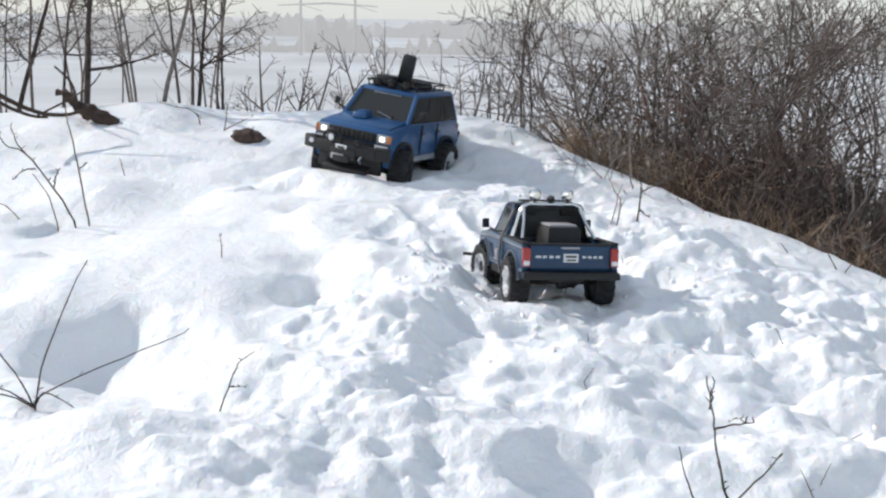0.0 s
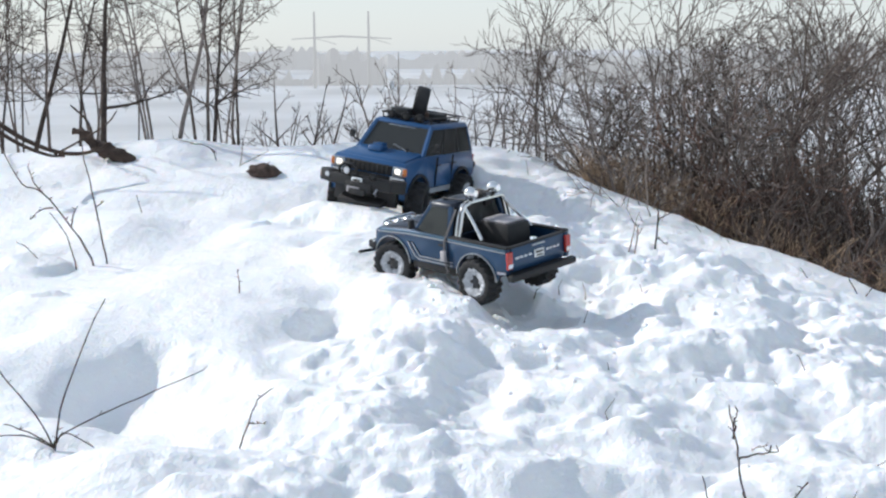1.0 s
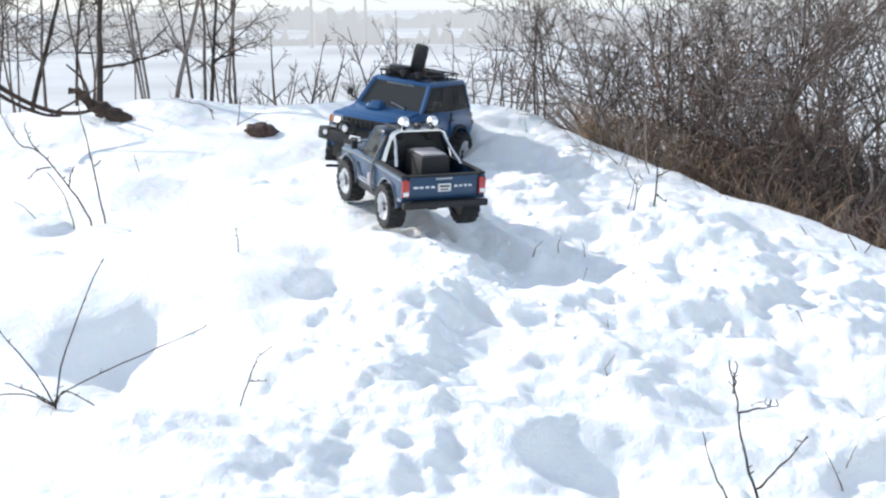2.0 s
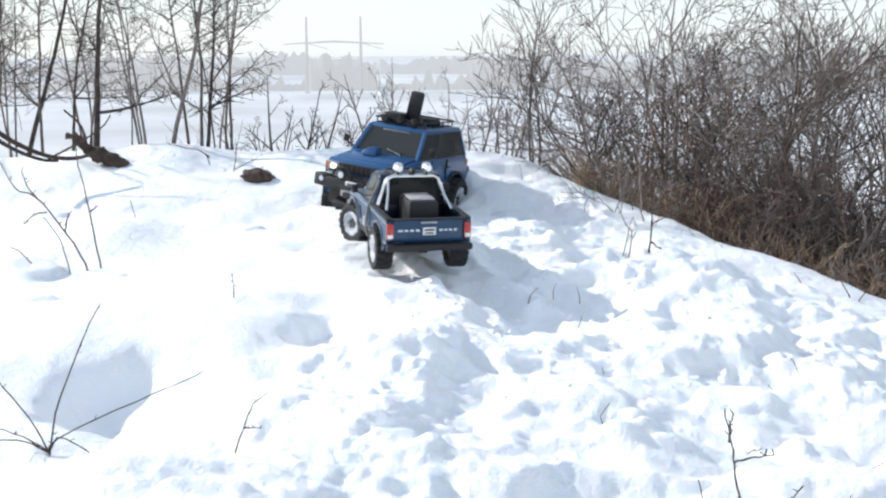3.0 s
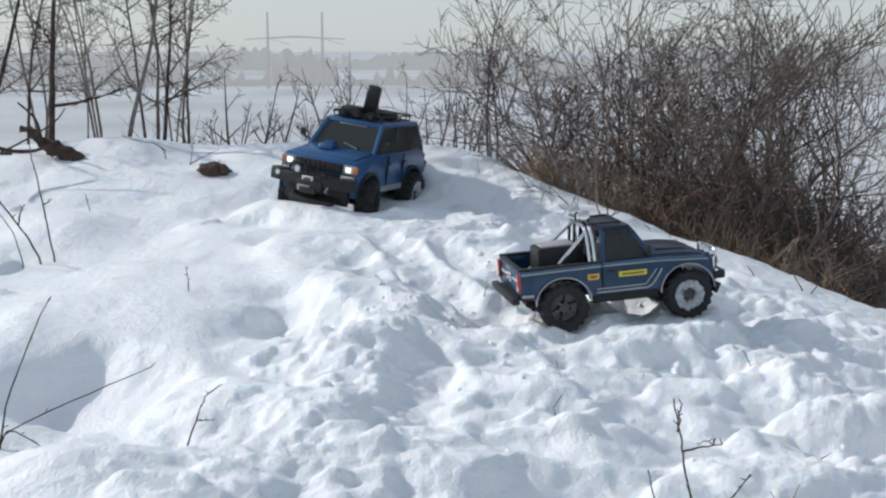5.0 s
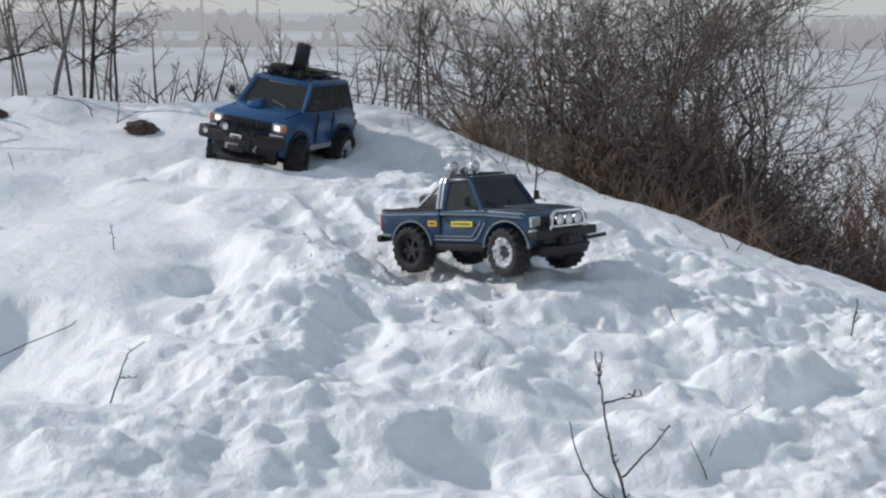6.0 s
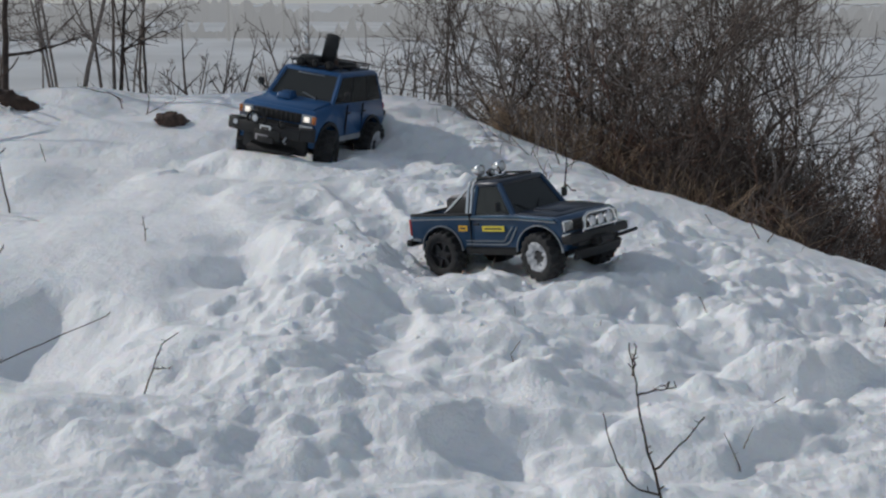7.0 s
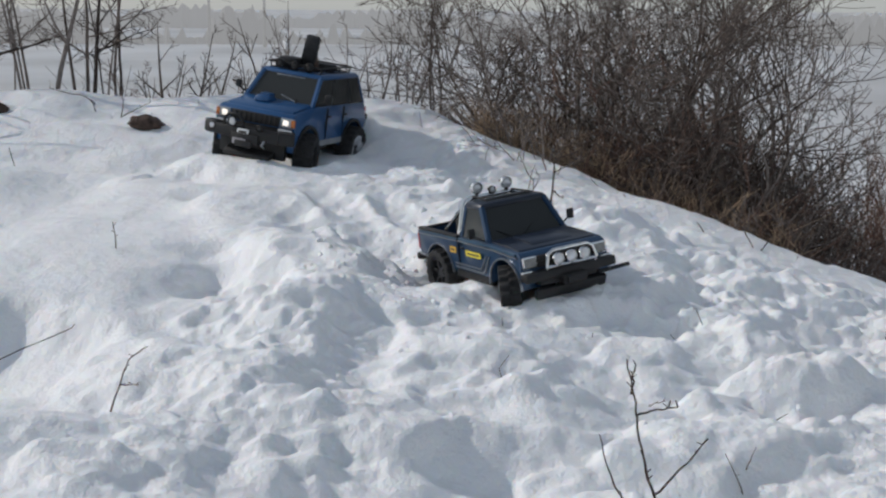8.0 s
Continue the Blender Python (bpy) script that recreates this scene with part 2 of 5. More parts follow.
def tube(points, radius, sides=8, ends=True):
    bm = bmesh.new()
    pts = [Vector(p) for p in points]
    rings = []
    side = None
    for i, p in enumerate(pts):
        d = (pts[min(i + 1, len(pts) - 1)] - pts[max(i - 1, 0)]).normalized()
        side = side or d.orthogonal().normalized()
        side = (side - d * side.dot(d)).normalized()
        up = d.cross(side)
        r = radius[i] if isinstance(radius, (list, tuple)) else radius
        rings.append([bm.verts.new(p + r * (side * math.cos(a) + up * math.sin(a))) for a in [2 * math.pi * k / sides for k in range(sides)]])
    for a, b in zip(rings, rings[1:]):
        for k in range(sides):
            bm.faces.new((a[k], a[(k + 1) % sides], b[(k + 1) % sides], b[k]))
    if ends:
        bm.faces.new(rings[0][::-1])
        bm.faces.new(rings[-1])
    return bm


def revolve(profile, n=28):
    """(radius, x) pairs turned about the x axis; the outline is closed."""
    bm = bmesh.new()
    rings = [[bm.verts.new((x, r * math.cos(2 * math.pi * k / n), r * math.sin(2 * math.pi * k / n))) for k in range(n)] for r, x in profile]
    for a, b in zip(rings, rings[1:] + rings[:1]):
        for k in range(n):
            bm.faces.new((a[k], a[(k + 1) % n], b[(k + 1) % n], b[k]))
    return bm


def moved(bm, m):
    bmesh.ops.transform(bm, matrix=m, verts=bm.verts)
    return bm


def arch(yc, zc, ry, rz, n=10, rising=True):
    a = [math.pi * k / n for k in range(n + 1)]
    pts = [(yc - ry * math.cos(t), zc + rz * math.sin(t)) for t in a]
    return pts if rising else pts[::-1]


# ---- the snow slope ----
def hash2(i, j, seed):
    h = (i.astype(np.int64) * 374761393 + j.astype(np.int64) * 668265263 + seed * 1442695041) & 0x7FFFFFFF
    h = ((h ^ (h >> 13)) * 1274126177) & 0x7FFFFFFF
    return ((h ^ (h >> 16)) & 0xFFFF) / 65535.0


def vnoise(x, y, scale, seed):
    x, y = np.asarray(x) * scale, np.asarray(y) * scale
    i, j = np.floor(x), np.floor(y)
    u, v = x - i, y - j
    u, v = u * u * u * (u * (u * 6 - 15) + 10), v * v * v * (v * (v * 6 - 15) + 10)
    a, b = hash2(i, j, seed), hash2(i + 1, j, seed)
    c, d = hash2(i, j + 1, seed), hash2(i + 1, j + 1, seed)
    return (a + (b - a) * u) * (1 - v) + (c + (d - c) * u) * v - 0.5


def smooth(a, b, x):
    t = np.clip((x - a) / (b - a), 0, 1)
    return t * t * (3 - 2 * t)


BUMPS = []


def bump(x, y, rx, ry, h, power=2.0):
    """A mound (h over 0) or a hollow in the snow, with a rim that is steeper the higher the power."""
    BUMPS.append((x, y, rx, ry, h, power))


PROFILE_Y = [-40, -12, 0, 1.0, 1.5, 2.0, 2.3, 2.5, 2.75, 3.0, 3.3, 3.6, 3.85, 4.05, 4.6]
PROFILE_Z = [-6, -2.6, 0.5, 0.76, 0.842, 0.91, 0.943, 0.96, 0.978, 1.0, 1.03, 1.065, 1.14, 1.2, 1.26]


def base_height(x, y):
    """The bank without its lumps: rising from the camera, with a brow behind the wagon that runs off to the right."""
    z = sum(np.interp(y + o, PROFILE_Y, PROFILE_Z) for o in (-0.2, -0.12, -0.06, 0.0, 0.06, 0.12, 0.2)) / 7
    right, left = 0.5 * (x + np.sqrt(x * x + 0.02)), 0.5 * (-x + np.sqrt(x * x + 0.02))
    z = z - 0.118 * np.minimum(right, 6) - 0.03 * np.minimum(left, 40) + 0.008
    brow = np.interp(x, [-30, -1.4, 0.0, 0.33, 0.67, 0.89, 1.1, 1.6, 6], [9, 4.1, 4.05, 3.85, 3.58, 3.3, 3.15, 2.9, 1.5])
    over = y - brow
    fall = np.where(over > -0.12, 0.5 * (over + 0.12) ** 2 / 0.5, 0)
    fall = np.where(over > 0.25, 0.2738 + 0.72 * (over - 0.25), fall)
    z = z - fall
    z = z - 0.05 * np.minimum(x - 0.87 + np.sqrt((x - 0.87) ** 2 + 0.03), 6)
    return np.maximum(z, -6.0 + 0.15 * vnoise(x, y, 0.05, 5))


def wheel_tracks():
    """Where the pickup's wheels have stood along its way."""
    out = []
    for a, b in zip(TRUCK, TRUCK[1:]):
        n = max(2, int(6 * (abs(a[1] - b[1]) + abs(a[2] - b[2])) / 0.1), int(abs(a[6] - b[6]) / 8))
        for k in range(n):
            r = [p + (q - p) * k / n for p, q in zip(a, b)]
            m = pose(*r[1:4], *r[4:7])
            for wx, wy in ((-0.088, -0.109), (0.088, -0.109), (-0.088, 0.151), (0.088, 0.151)):
                out.append((m @ Vector((wx, wy, 0.0)), 0.004))
    for wx in (-0.105, 0.105):
        for wy in (-0.14, 0.14):
            out.append((WAGON @ Vector((wx, wy, 0.0)), 0.034))
        out.append((WAGON @ Vector((wx * 0.5, 0.25, 0.0)), 0.078))
    return out


def pillows():
    """Heaped lumps of crust, crowded where the snow is trodden and driven, larger below it."""
    rnd = random.Random(23)
    out = []
    while len(out) < 330:
        x, y = rnd.uniform(-1.2, 1.4), rnd.uniform(1.2, 3.6)
        left = x + 0.25 * (2.6 - y) < -0.10
        if left and rnd.random() < 0.94:
            continue
        if y < 2.15 and rnd.random() < 0.55:
            continue
        if y > 3.0 and rnd.random() < 0.6:
            continue
        r = 0.018 + 0.085 * rnd.random() ** 2.1 * (1.0 if y < 2.1 else 0.85)
        out.append((x, y, r * rnd.uniform(1.0, 1.8), r * rnd.uniform(0.6, 0.95), r * rnd.uniform(0.16, 0.34)))
    return out


LUMPS = pillows()
TRACKS = wheel_tracks()


def height(x, y):
    z = base_height(x, y)
    near = smooth(-1.95, -1.38, x) * smooth(2.0, 1.48, x) * smooth(0.85, 1.3, y) * smooth(4.55, 4.1, y)
    churn = smooth(-0.34, 0.06, x + 0.25 * (2.6 - y)) * smooth(4.2, 3.6, y)
    churn = np.maximum(churn * (1 - 0.45 * smooth(2.35, 2.05, y)), smooth(2.25, 1.95, y) * 0.22)
    wx = x + 0.030 * vnoise(x, y, 11, 31) + 0.010 * vnoise(x, y, 34, 33)
    wy = y + 0.030 * vnoise(x, y, 11, 32) + 0.010 * vnoise(x, y, 34, 34)
    calm = 1 - 0.8 * smooth(0.30, 0.55, x) * smooth(3.50, 3.80, y + 0.8 * x)
    churn = churn * calm
    z = z + near * (0.35 + 0.65 * calm) * (0.055 * vnoise(x, y, 2.1, 1) + 0.040 * vnoise(x, y, 4.6, 2))
    # broken crust: blocks with soft tops and steeper edges, then smaller clods between them
    slab = 0.040 * (smooth(-0.17, 0.13, vnoise(wx * 0.75, wy * 1.7, 6.0, 3)) - 0.5)
    slab = 0.55 * slab + 0.016 * (smooth(-0.13, 0.10, vnoise(wx * 0.75, wy * 1.6, 12.0, 4)) - 0.5)
    clod = 0.018 * np.maximum(vnoise(wx, wy, 21, 6), 0) + 0.010 * np.maximum(vnoise(wx, wy, 39, 7), 0)
    rough_here = smooth(-0.10, 0.18, vnoise(x, y, 5.0, 9) + 0.35 * np.exp(-((x - 0.3) / 0.3) ** 2 - ((y - 2.45) / 0.35) ** 2))
    dents = np.minimum(vnoise(wx, wy, 7.5, 51) + 0.10, 0) * 0.05 + np.minimum(vnoise(wx, wy, 16, 52) + 0.2, 0) * 0.04
    left_calm = 1 - 0.65 * smooth(-0.05, -0.35, x + 0.25 * (2.6 - y)) * smooth(1.6, 2.0, y)
    z = z + near * calm * left_calm * (1 - 0.6 * churn) * dents
    lift = 0.009 * np.exp(-((x - 0.22) / 0.40) ** 4 - ((y - 2.65) / 0.35) ** 4)
    z = z + near * (0.25 * calm * left_calm + 0.75 * churn) * slab + lift + near * churn * (0.3 + 1.1 * rough_here) * clod
    top = np.zeros_like(z)
    for lx, ly, rx, ry, h in LUMPS:
        ok = (np.abs(wx - lx) < rx) & (np.abs(wy - ly) < ry)
        if ok.any():
            d = ((wx[ok] - lx) / rx) ** 2 + ((wy[ok] - ly) / ry) ** 2
            top[ok] = np.maximum(top[ok], h * smooth(0.0, 0.62, 1 - d))
    z = z + near * calm * top
    for bx, by, rx, ry, h, p in BUMPS:
        d = np.sqrt(((wx - bx) / rx) ** 2 + ((wy - by) / ry) ** 2)
        z = z + h * np.exp(-(d ** p))
    # the wheels have packed the snow to the height they ran at, and dug a little into it
    crumb = 0.014 * np.maximum(vnoise(x, y, 24, 41), -0.2)
    weight, packed = np.zeros_like(z), np.zeros_like(z)
    for p, sink in TRACKS:
        d2 = (wx - p.x) ** 2 + (wy - p.y) ** 2
        ok = d2 < 0.03
        k = np.exp(-d2[ok] / 0.0045)
        weight[ok] += k
        packed[ok] += k * (p.z + sink)
    share = 0.9 * (1 - np.exp(-1.3 * weight))
    uneven = np.clip(z - base_height(x, y), -0.03, 0.03) * 0.45
    z = z * (1 - share) + share * (packed / np.maximum(weight, 1e-6) + uneven)
    for p, sink in TRACKS:
        d2 = (wx - p.x) ** 2 + (wy - p.y) ** 2
        ok = d2 < 0.010
        floor_z = p.z + sink - 0.001 + crumb[ok] + d2[ok] * 7
        z[ok] = np.where(floor_z < z[ok], floor_z * 0.9 + z[ok] * 0.1, z[ok])
    z = z + near * (0.06 + 0.94 * churn) * (0.0055 * vnoise(x, y, 70, 8) + 0.005 * np.abs(vnoise(x, y, 44, 10)))
    return z


bump(-0.52, 2.13, 0.15, 0.15, -0.084, 5)
bump(-0.734, 2.348, 0.145, 0.145, 0.031, 2)
bump(-0.29, 1.985, 0.11, 0.11, 0.03, 4)
bump(-0.105, 1.93, 0.085, 0.1, 0.039, 4)
bump(0.062, 2.12, 0.065, 0.17, -0.043, 4)
bump(0.07, 1.78, 0.16, 0.07, 0.022, 3)
bump(-0.47, 1.74, 0.15, 0.09, 0.04, 3)
bump(-0.22, 2.60, 0.075, 0.06, -0.030, 3)
bump(0.12, 2.38, 0.07, 0.09, -0.059, 4)
bump(0.55, 2.86, 0.13, 0.06, 0.028, 3)
bump(0.72, 3.05, 0.12, 0.08, -0.025, 3)
bump(0.76, 1.93, 0.11, 0.07, -0.034, 4)
bump(0.615, 2.26, 0.045, 0.05, -0.032, 4)
bump(-0.31, 3.10, 0.05, 0.05, -0.020, 3)
bump(-0.84, 3.50, 0.20, 0.07, -0.020, 2)
bump(-0.52, 3.52, 0.10, 0.08, 0.020, 2)
bump(-0.30, 3.28, 0.12, 0.06, -0.022, 3)
bump(0.36, 1.901, 0.089, 0.08, 0.02, 3)
bump(0.245, 1.716, 0.094, 0.064, -0.018, 3)
bump(0.41, 1.978, 0.271, 0.16, 0.009, 2)
bump(0.12, 2.5, 0.22, 0.1, 0.019, 3)
bump(0.373, 2.424, 0.137, 0.147, -0.009, 3)
bump(0.95, 2.55, 0.12, 0.08, 0.030, 3)
bump(0.88, 3.12, 0.30, 0.28, 0.026, 2)
bump(0.64, 3.42, 0.22, 0.20, 0.026, 2)
bump(-0.08, 3.58, 0.24, 0.18, -0.050, 4)
bump(-0.205, 2.495, 0.085, 0.07, -0.061, 4)
bump(-0.075, 2.455, 0.06, 0.08, -0.061, 4)
bump(0.76, 2.01, 0.1, 0.045, 0.024, 3)
bump(0.29, 2.1, 0.12, 0.07, 0.02, 3)
bump(0.66, 2.14, 0.09, 0.05, 0.02, 3)
bump(1.01, 2.42, 0.1, 0.07, -0.038, 3)
bump(0.345, 2.305, 0.075, 0.065, -0.034, 2)
bump(-0.37, 3.42, 0.06, 0.09, 0.045, 3)
bump(0.02, 3.30, 0.07, 0.03, 0.020, 2)


def axis(lo, hi, step, far):
    mid = list(np.arange(lo, hi + step / 2, step))
    up, down, s = [hi], [lo], step
    while up[-1] < far:
        s *= 1.13
        up.append(up[-1] + s)
        down.append(down[-1] - s)
    return np.array(down[:0:-1] + mid + up[1:])


def run_over(x, y):
    """1 where a wheel has pressed the snow flat, 0 away from the tracks."""
    out = np.zeros_like(x)
    for p, _ in TRACKS:
        out = np.maximum(out, np.exp(-((x - p.x) ** 2 + (y - p.y) ** 2) / 0.005))
    return out


def build_ground():
    xs, ys = axis(-1.30, 1.40, 0.0056, 4200), axis(1.30, 4.08, 0.0056, 4200)
    gx, gy = np.meshgrid(xs, ys)
    gz = height(gx.ravel(), gy.ravel())
    nx, ny = len(xs), len(ys)
    # wind and thaw have rounded the broken edges
    g = gz.reshape(ny, nx)
    a0, a1 = np.searchsorted(xs, (-1.28, 1.38))
    b0, b1 = np.searchsorted(ys, (1.32, 4.06))
    for _ in range(1):
        f = g.copy()
        f[1:-1] = 0.25 * g[:-2] + 0.5 * g[1:-1] + 0.25 * g[2:]
        h = f.copy()
        h[:, 1:-1] = 0.25 * f[:, :-2] + 0.5 * f[:, 1:-1] + 0.25 * f[:, 2:]
        g[b0:b1, a0:a1] = h[b0:b1, a0:a1]
    # crumbly crust on top of the rounded forms
    fx, fy = gx[b0:b1, a0:a1], gy[b0:b1, a0:a1]
    px, py = fx + 0.012 * vnoise(fx, fy, 30, 61), fy + 0.012 * vnoise(fx, fy, 30, 62)
    where = 0.08 + 0.92 * np.maximum(smooth(-0.34, 0.06, fx + 0.25 * (2.6 - fy)) * smooth(4.0, 3.5, fy), 0.15 * smooth(2.25, 1.95, fy))
    broken = smooth(-0.12, 0.20, vnoise(fx, fy, 6.5, 63))
    edge = smooth(1.32, 1.42, fy) * smooth(4.05, 3.95, fy) * smooth(-1.28, -1.18, fx) * smooth(1.38, 1.28, fx)
    where *= 0.75 * (1 - 0.75 * smooth(0.30, 0.55, fx) * smooth(3.50, 3.80, fy + 0.8 * fx))
    where *= (1 - 0.7 * run_over(fx, fy)) * (1 - 0.40 * smooth(2.30, 2.0, fy))
    g[b0:b1, a0:a1] += edge * where * ((0.35 + 0.9 * broken) * (0.022 * np.abs(vnoise(px * 0.65, py * 1.5, 25, 64)) + 0.017 * vnoise(px * 0.7, py * 1.3, 44, 65)) + (0.3 + 0.7 * broken) * 0.019 * np.maximum(vnoise(px, py, 80, 66), 0))
    gz = g.ravel()
    co = np.stack([gx.ravel(), gy.ravel(), gz], 1)
    k = (np.arange(ny - 1)[:, None] * nx + np.arange(nx - 1)[None]).ravel()
    quads = np.stack([k, k + 1, k + nx + 1, k + nx], 1)
    me = bpy.data.meshes.new("ground")
    me.vertices.add(len(co))
    me.vertices.foreach_set("co", co.ravel())
    me.loops.add(quads.size)
    me.loops.foreach_set("vertex_index", quads.ravel())
    me.polygons.add(len(quads))
    me.polygons.foreach_set("loop_start", np.arange(0, quads.size, 4))
    me.update()
    me.validate()
    me.shade_smooth()
    me.materials.append(SNOW)
    return tagged(new("ground", me), "trampled white snow bank sunlit above a wide plain", "snow ground", kind="structure")


ground = build_ground()


def ground_z(x, y):
    return float(height(np.array([float(x)]), np.array([float(y)]))[0])


# ---- vehicles ----
def wheel(parent, at, radius, width, outward, snowy):
    """A chunky tyre on a spoked rim; outward is +1 or -1 along the axle."""
    hub = new("wheel")
    hub.parent = parent
    hub.matrix_basis = pose(*at)
    w = width / 2
    prof = [(0.60, -0.8), (0.72, -1.0), (0.88, -1.0), (0.93, -0.92), (0.94, -0.48), (0.94, -0.08), (0.94, 0.08), (0.94, 0.48), (0.93, 0.92), (0.88, 1.0), (0.72, 1.0), (0.60, 0.8)]
    tread = revolve([(radius * r, w * x) for r, x in prof], 72)
    tread.verts.ensure_lookup_table()
    for i, v in enumerate(tread.verts):
        row, k = divmod(i, 72)
        lug = 2 <= row <= 9 and ((k + (0 if row < 6 else 2) + abs(row - 5.5) * 0.5) % 4) < 2
        if lug:
            v.co.y, v.co.z = v.co.y * 1.085, v.co.z * 1.085
    for f in tread.faces:
        f.smooth = False
    tyre = part("tyre", tread, RUBBER, hub, "black rubber tyre with chunky lugs")
    o = outward
    dish = [revolve([(radius * 0.62, -w * 0.7), (radius * 0.64, w * 0.75), (radius * 0.57, w * 0.8), (radius * 0.55, w * 0.3), (radius * 0.30, w * 0.22),
                     (radius * 0.2, w * 0.55), (0.0005, w * 0.55), (0.0005, -w * 0.7)], 28)]
    for k in range(6):
        b = box((w * 0.42, 0, radius * 0.38), (w * 0.35, radius * 0.13, radius * 0.36), 0.0006)
        dish.append(moved(b, Matrix.Rotation(2 * math.pi * k / 6, 4, "X")))
    rim_bm = join(*dish)
    if o < 0:
        moved(rim_bm, Matrix.Rotation(math.pi, 4, "Z"))
    rim = part("rim", rim_bm, RIM, hub, "grey six-spoke rim")
    if snowy:
        cake = revolve([(radius * 0.60, w * 0.4), (radius * 0.66, w * 0.80), (radius * 0.56, w * 0.92), (radius * 0.42, w * 0.74), (radius * 0.27, w * 0.62), (radius * 0.24, w * 0.3)], 30)
        rnd = random.Random(int(1000 * at[0]) + int(1000 * at[1]))
        for v in cake.verts:
            v.co += Vector((rnd.uniform(-1, 1), rnd.uniform(-1, 1), rnd.uniform(-1, 1))) * radius * 0.06
        if o < 0:
            moved(cake, Matrix.Rotation(math.pi, 4, "Z"))
        part("caked_snow", cake, PACKED, hub, "snow packed into the rim")
    return hub


def lamp(name, at, r, depth, face, parent, shell, lens, label=""):
    """A round lamp that faces along +y (face 1) or -y."""
    body = revolve([(r * 0.55, -depth), (r, -depth * 0.3), (r, depth * 0.2), (r * 0.9, depth * 0.3), (r * 0.85, 0.0), (0.0004, 0.0), (0.0004, -depth)], 20)
    moved(body, Matrix.Translation(at) @ Matrix.Rotation(face * math.pi / 2, 4, "Z"))
    ob = part(name, body, shell, parent, label)
    disc = revolve([(r * 0.84, 0.0), (r * 0.6, depth * 0.25), (0.0004, depth * 0.34), (0.0004, 0.0)], 20)
    moved(disc, Matrix.Translation(at) @ Matrix.Rotation(face * math.pi / 2, 4, "Z"))
    part("lens", disc, lens, ob)
    return ob


def pane(corners, thick):
    """A glass slab through four corners."""
    bm = bmesh.new()
    vs = [bm.verts.new(c) for c in corners]
    f = bm.faces.new(vs)
    n = f.normal.copy() if f.normal.length else (Vector(corners[1]) - Vector(corners[0])).cross(Vector(corners[2]) - Vector(corners[0])).normalized()
    got = bmesh.ops.extrude_face_region(bm, geom=[f])
    for v in got["geom"]:
        if isinstance(v, bmesh.types.BMVert):
            v.co -= n * thick
    return bm


def strip(points, width, x, thick=0.0012):
    """A flat trim band on a side panel along (y, z) points."""
    bm = bmesh.new()
    rows = []
    for i, (y, z) in enumerate(points):
        a = Vector(points[max(i - 1, 0)])
        b = Vector(points[min(i + 1, len(points) - 1)])
        d = (b - a).normalized()
        n = Vector((-d.y, d.x)) * width / 2
        rows.append([bm.verts.new((x + s, y + k * n.x, z + k * n.y)) for s, k in ((-thick, -1), (thick, -1), (thick, 1), (-thick, 1))])
    for a, b in zip(rows, rows[1:]):
        for k in range(4):
            bm.faces.new((a[k], a[(k + 1) % 4], b[(k + 1) % 4], b[k]))
    bm.faces.new(rows[0][::-1])
    bm.faces.new(rows[-1])
    return bm


def cabin(parent, base, top, half_base, half_top, z0, z1, post, paint, roof_paint, front_glass, side_glass, splits):
    """Pillars, roof and panes of a car's upper body. base and top: (rear y, front y); splits: where posts part the side glass."""
    def at(s, f, g, inset=0.0):
        y0, y1 = base[0] + (base[1] - base[0]) * f, top[0] + (top[1] - top[0]) * f
        return Vector((s * (half_base + (half_top - half_base) * g - inset), y0 + (y1 - y0) * g, z0 + (z1 - z0) * g))
    for s in (-1, 1):
        for f in [0.0, *splits, 1.0]:
            wide = post * (0.8 if 0 < f < 1 else 1.0)
            a, b = at(s, f, -0.03, post * 0.35), at(s, f, 1.0, post * 0.35)
            col = tube([a, b], wide * 0.5, 6)
            part("pillar", col, paint if f in (0.0, 1.0) else BLACK, parent)
        stops = [0.0, *splits, 1.0]
        for f0, f1 in zip(stops, stops[1:]):
            e = 0.02
            c = [at(s, f0 + e, 0, 0.0015), at(s, f1 - e, 0, 0.0015), at(s, f1 - e, 1, 0.0015), at(s, f0 + e, 1, 0.0015)]
            part("side_window", pane(c, 0.0015), side_glass, parent)
    c = [at(-1, 1, 0), at(1, 1, 0), at(1, 1, 1), at(-1, 1, 1)]
    part("windscreen", pane([v + Vector((0, -0.001, 0)) for v in c], 0.0015), front_glass, parent, "dark windscreen")
    c = [at(-1, 0, 0), at(1, 0, 0), at(1, 0, 1), at(-1, 0, 1)]
    part("rear_window", pane([v + Vector((0, 0.002, 0)) for v in c], 0.0015), front_glass, parent)
    length = top[1] - top[0]
    roof = box((0, (top[0] + top[1]) / 2, z1 + 0.002), (2 * half_top + 0.006, length + 0.010, 0.012), 0.005, taper=(0.93, 0.95))
    return part("roof", roof, roof_paint, parent)


def seat(parent, x, y, z):
    b = join(box((x, y, z), (0.045, 0.045, 0.02), 0.005), box((x, y - 0.024, z + 0.032), (0.042, 0.014, 0.055), 0.005, (-10, 0, 0)),
             box((x, y - 0.030, z + 0.066), (0.022, 0.010, 0.016), 0.003))
    part("seat", b, BLACK, parent)


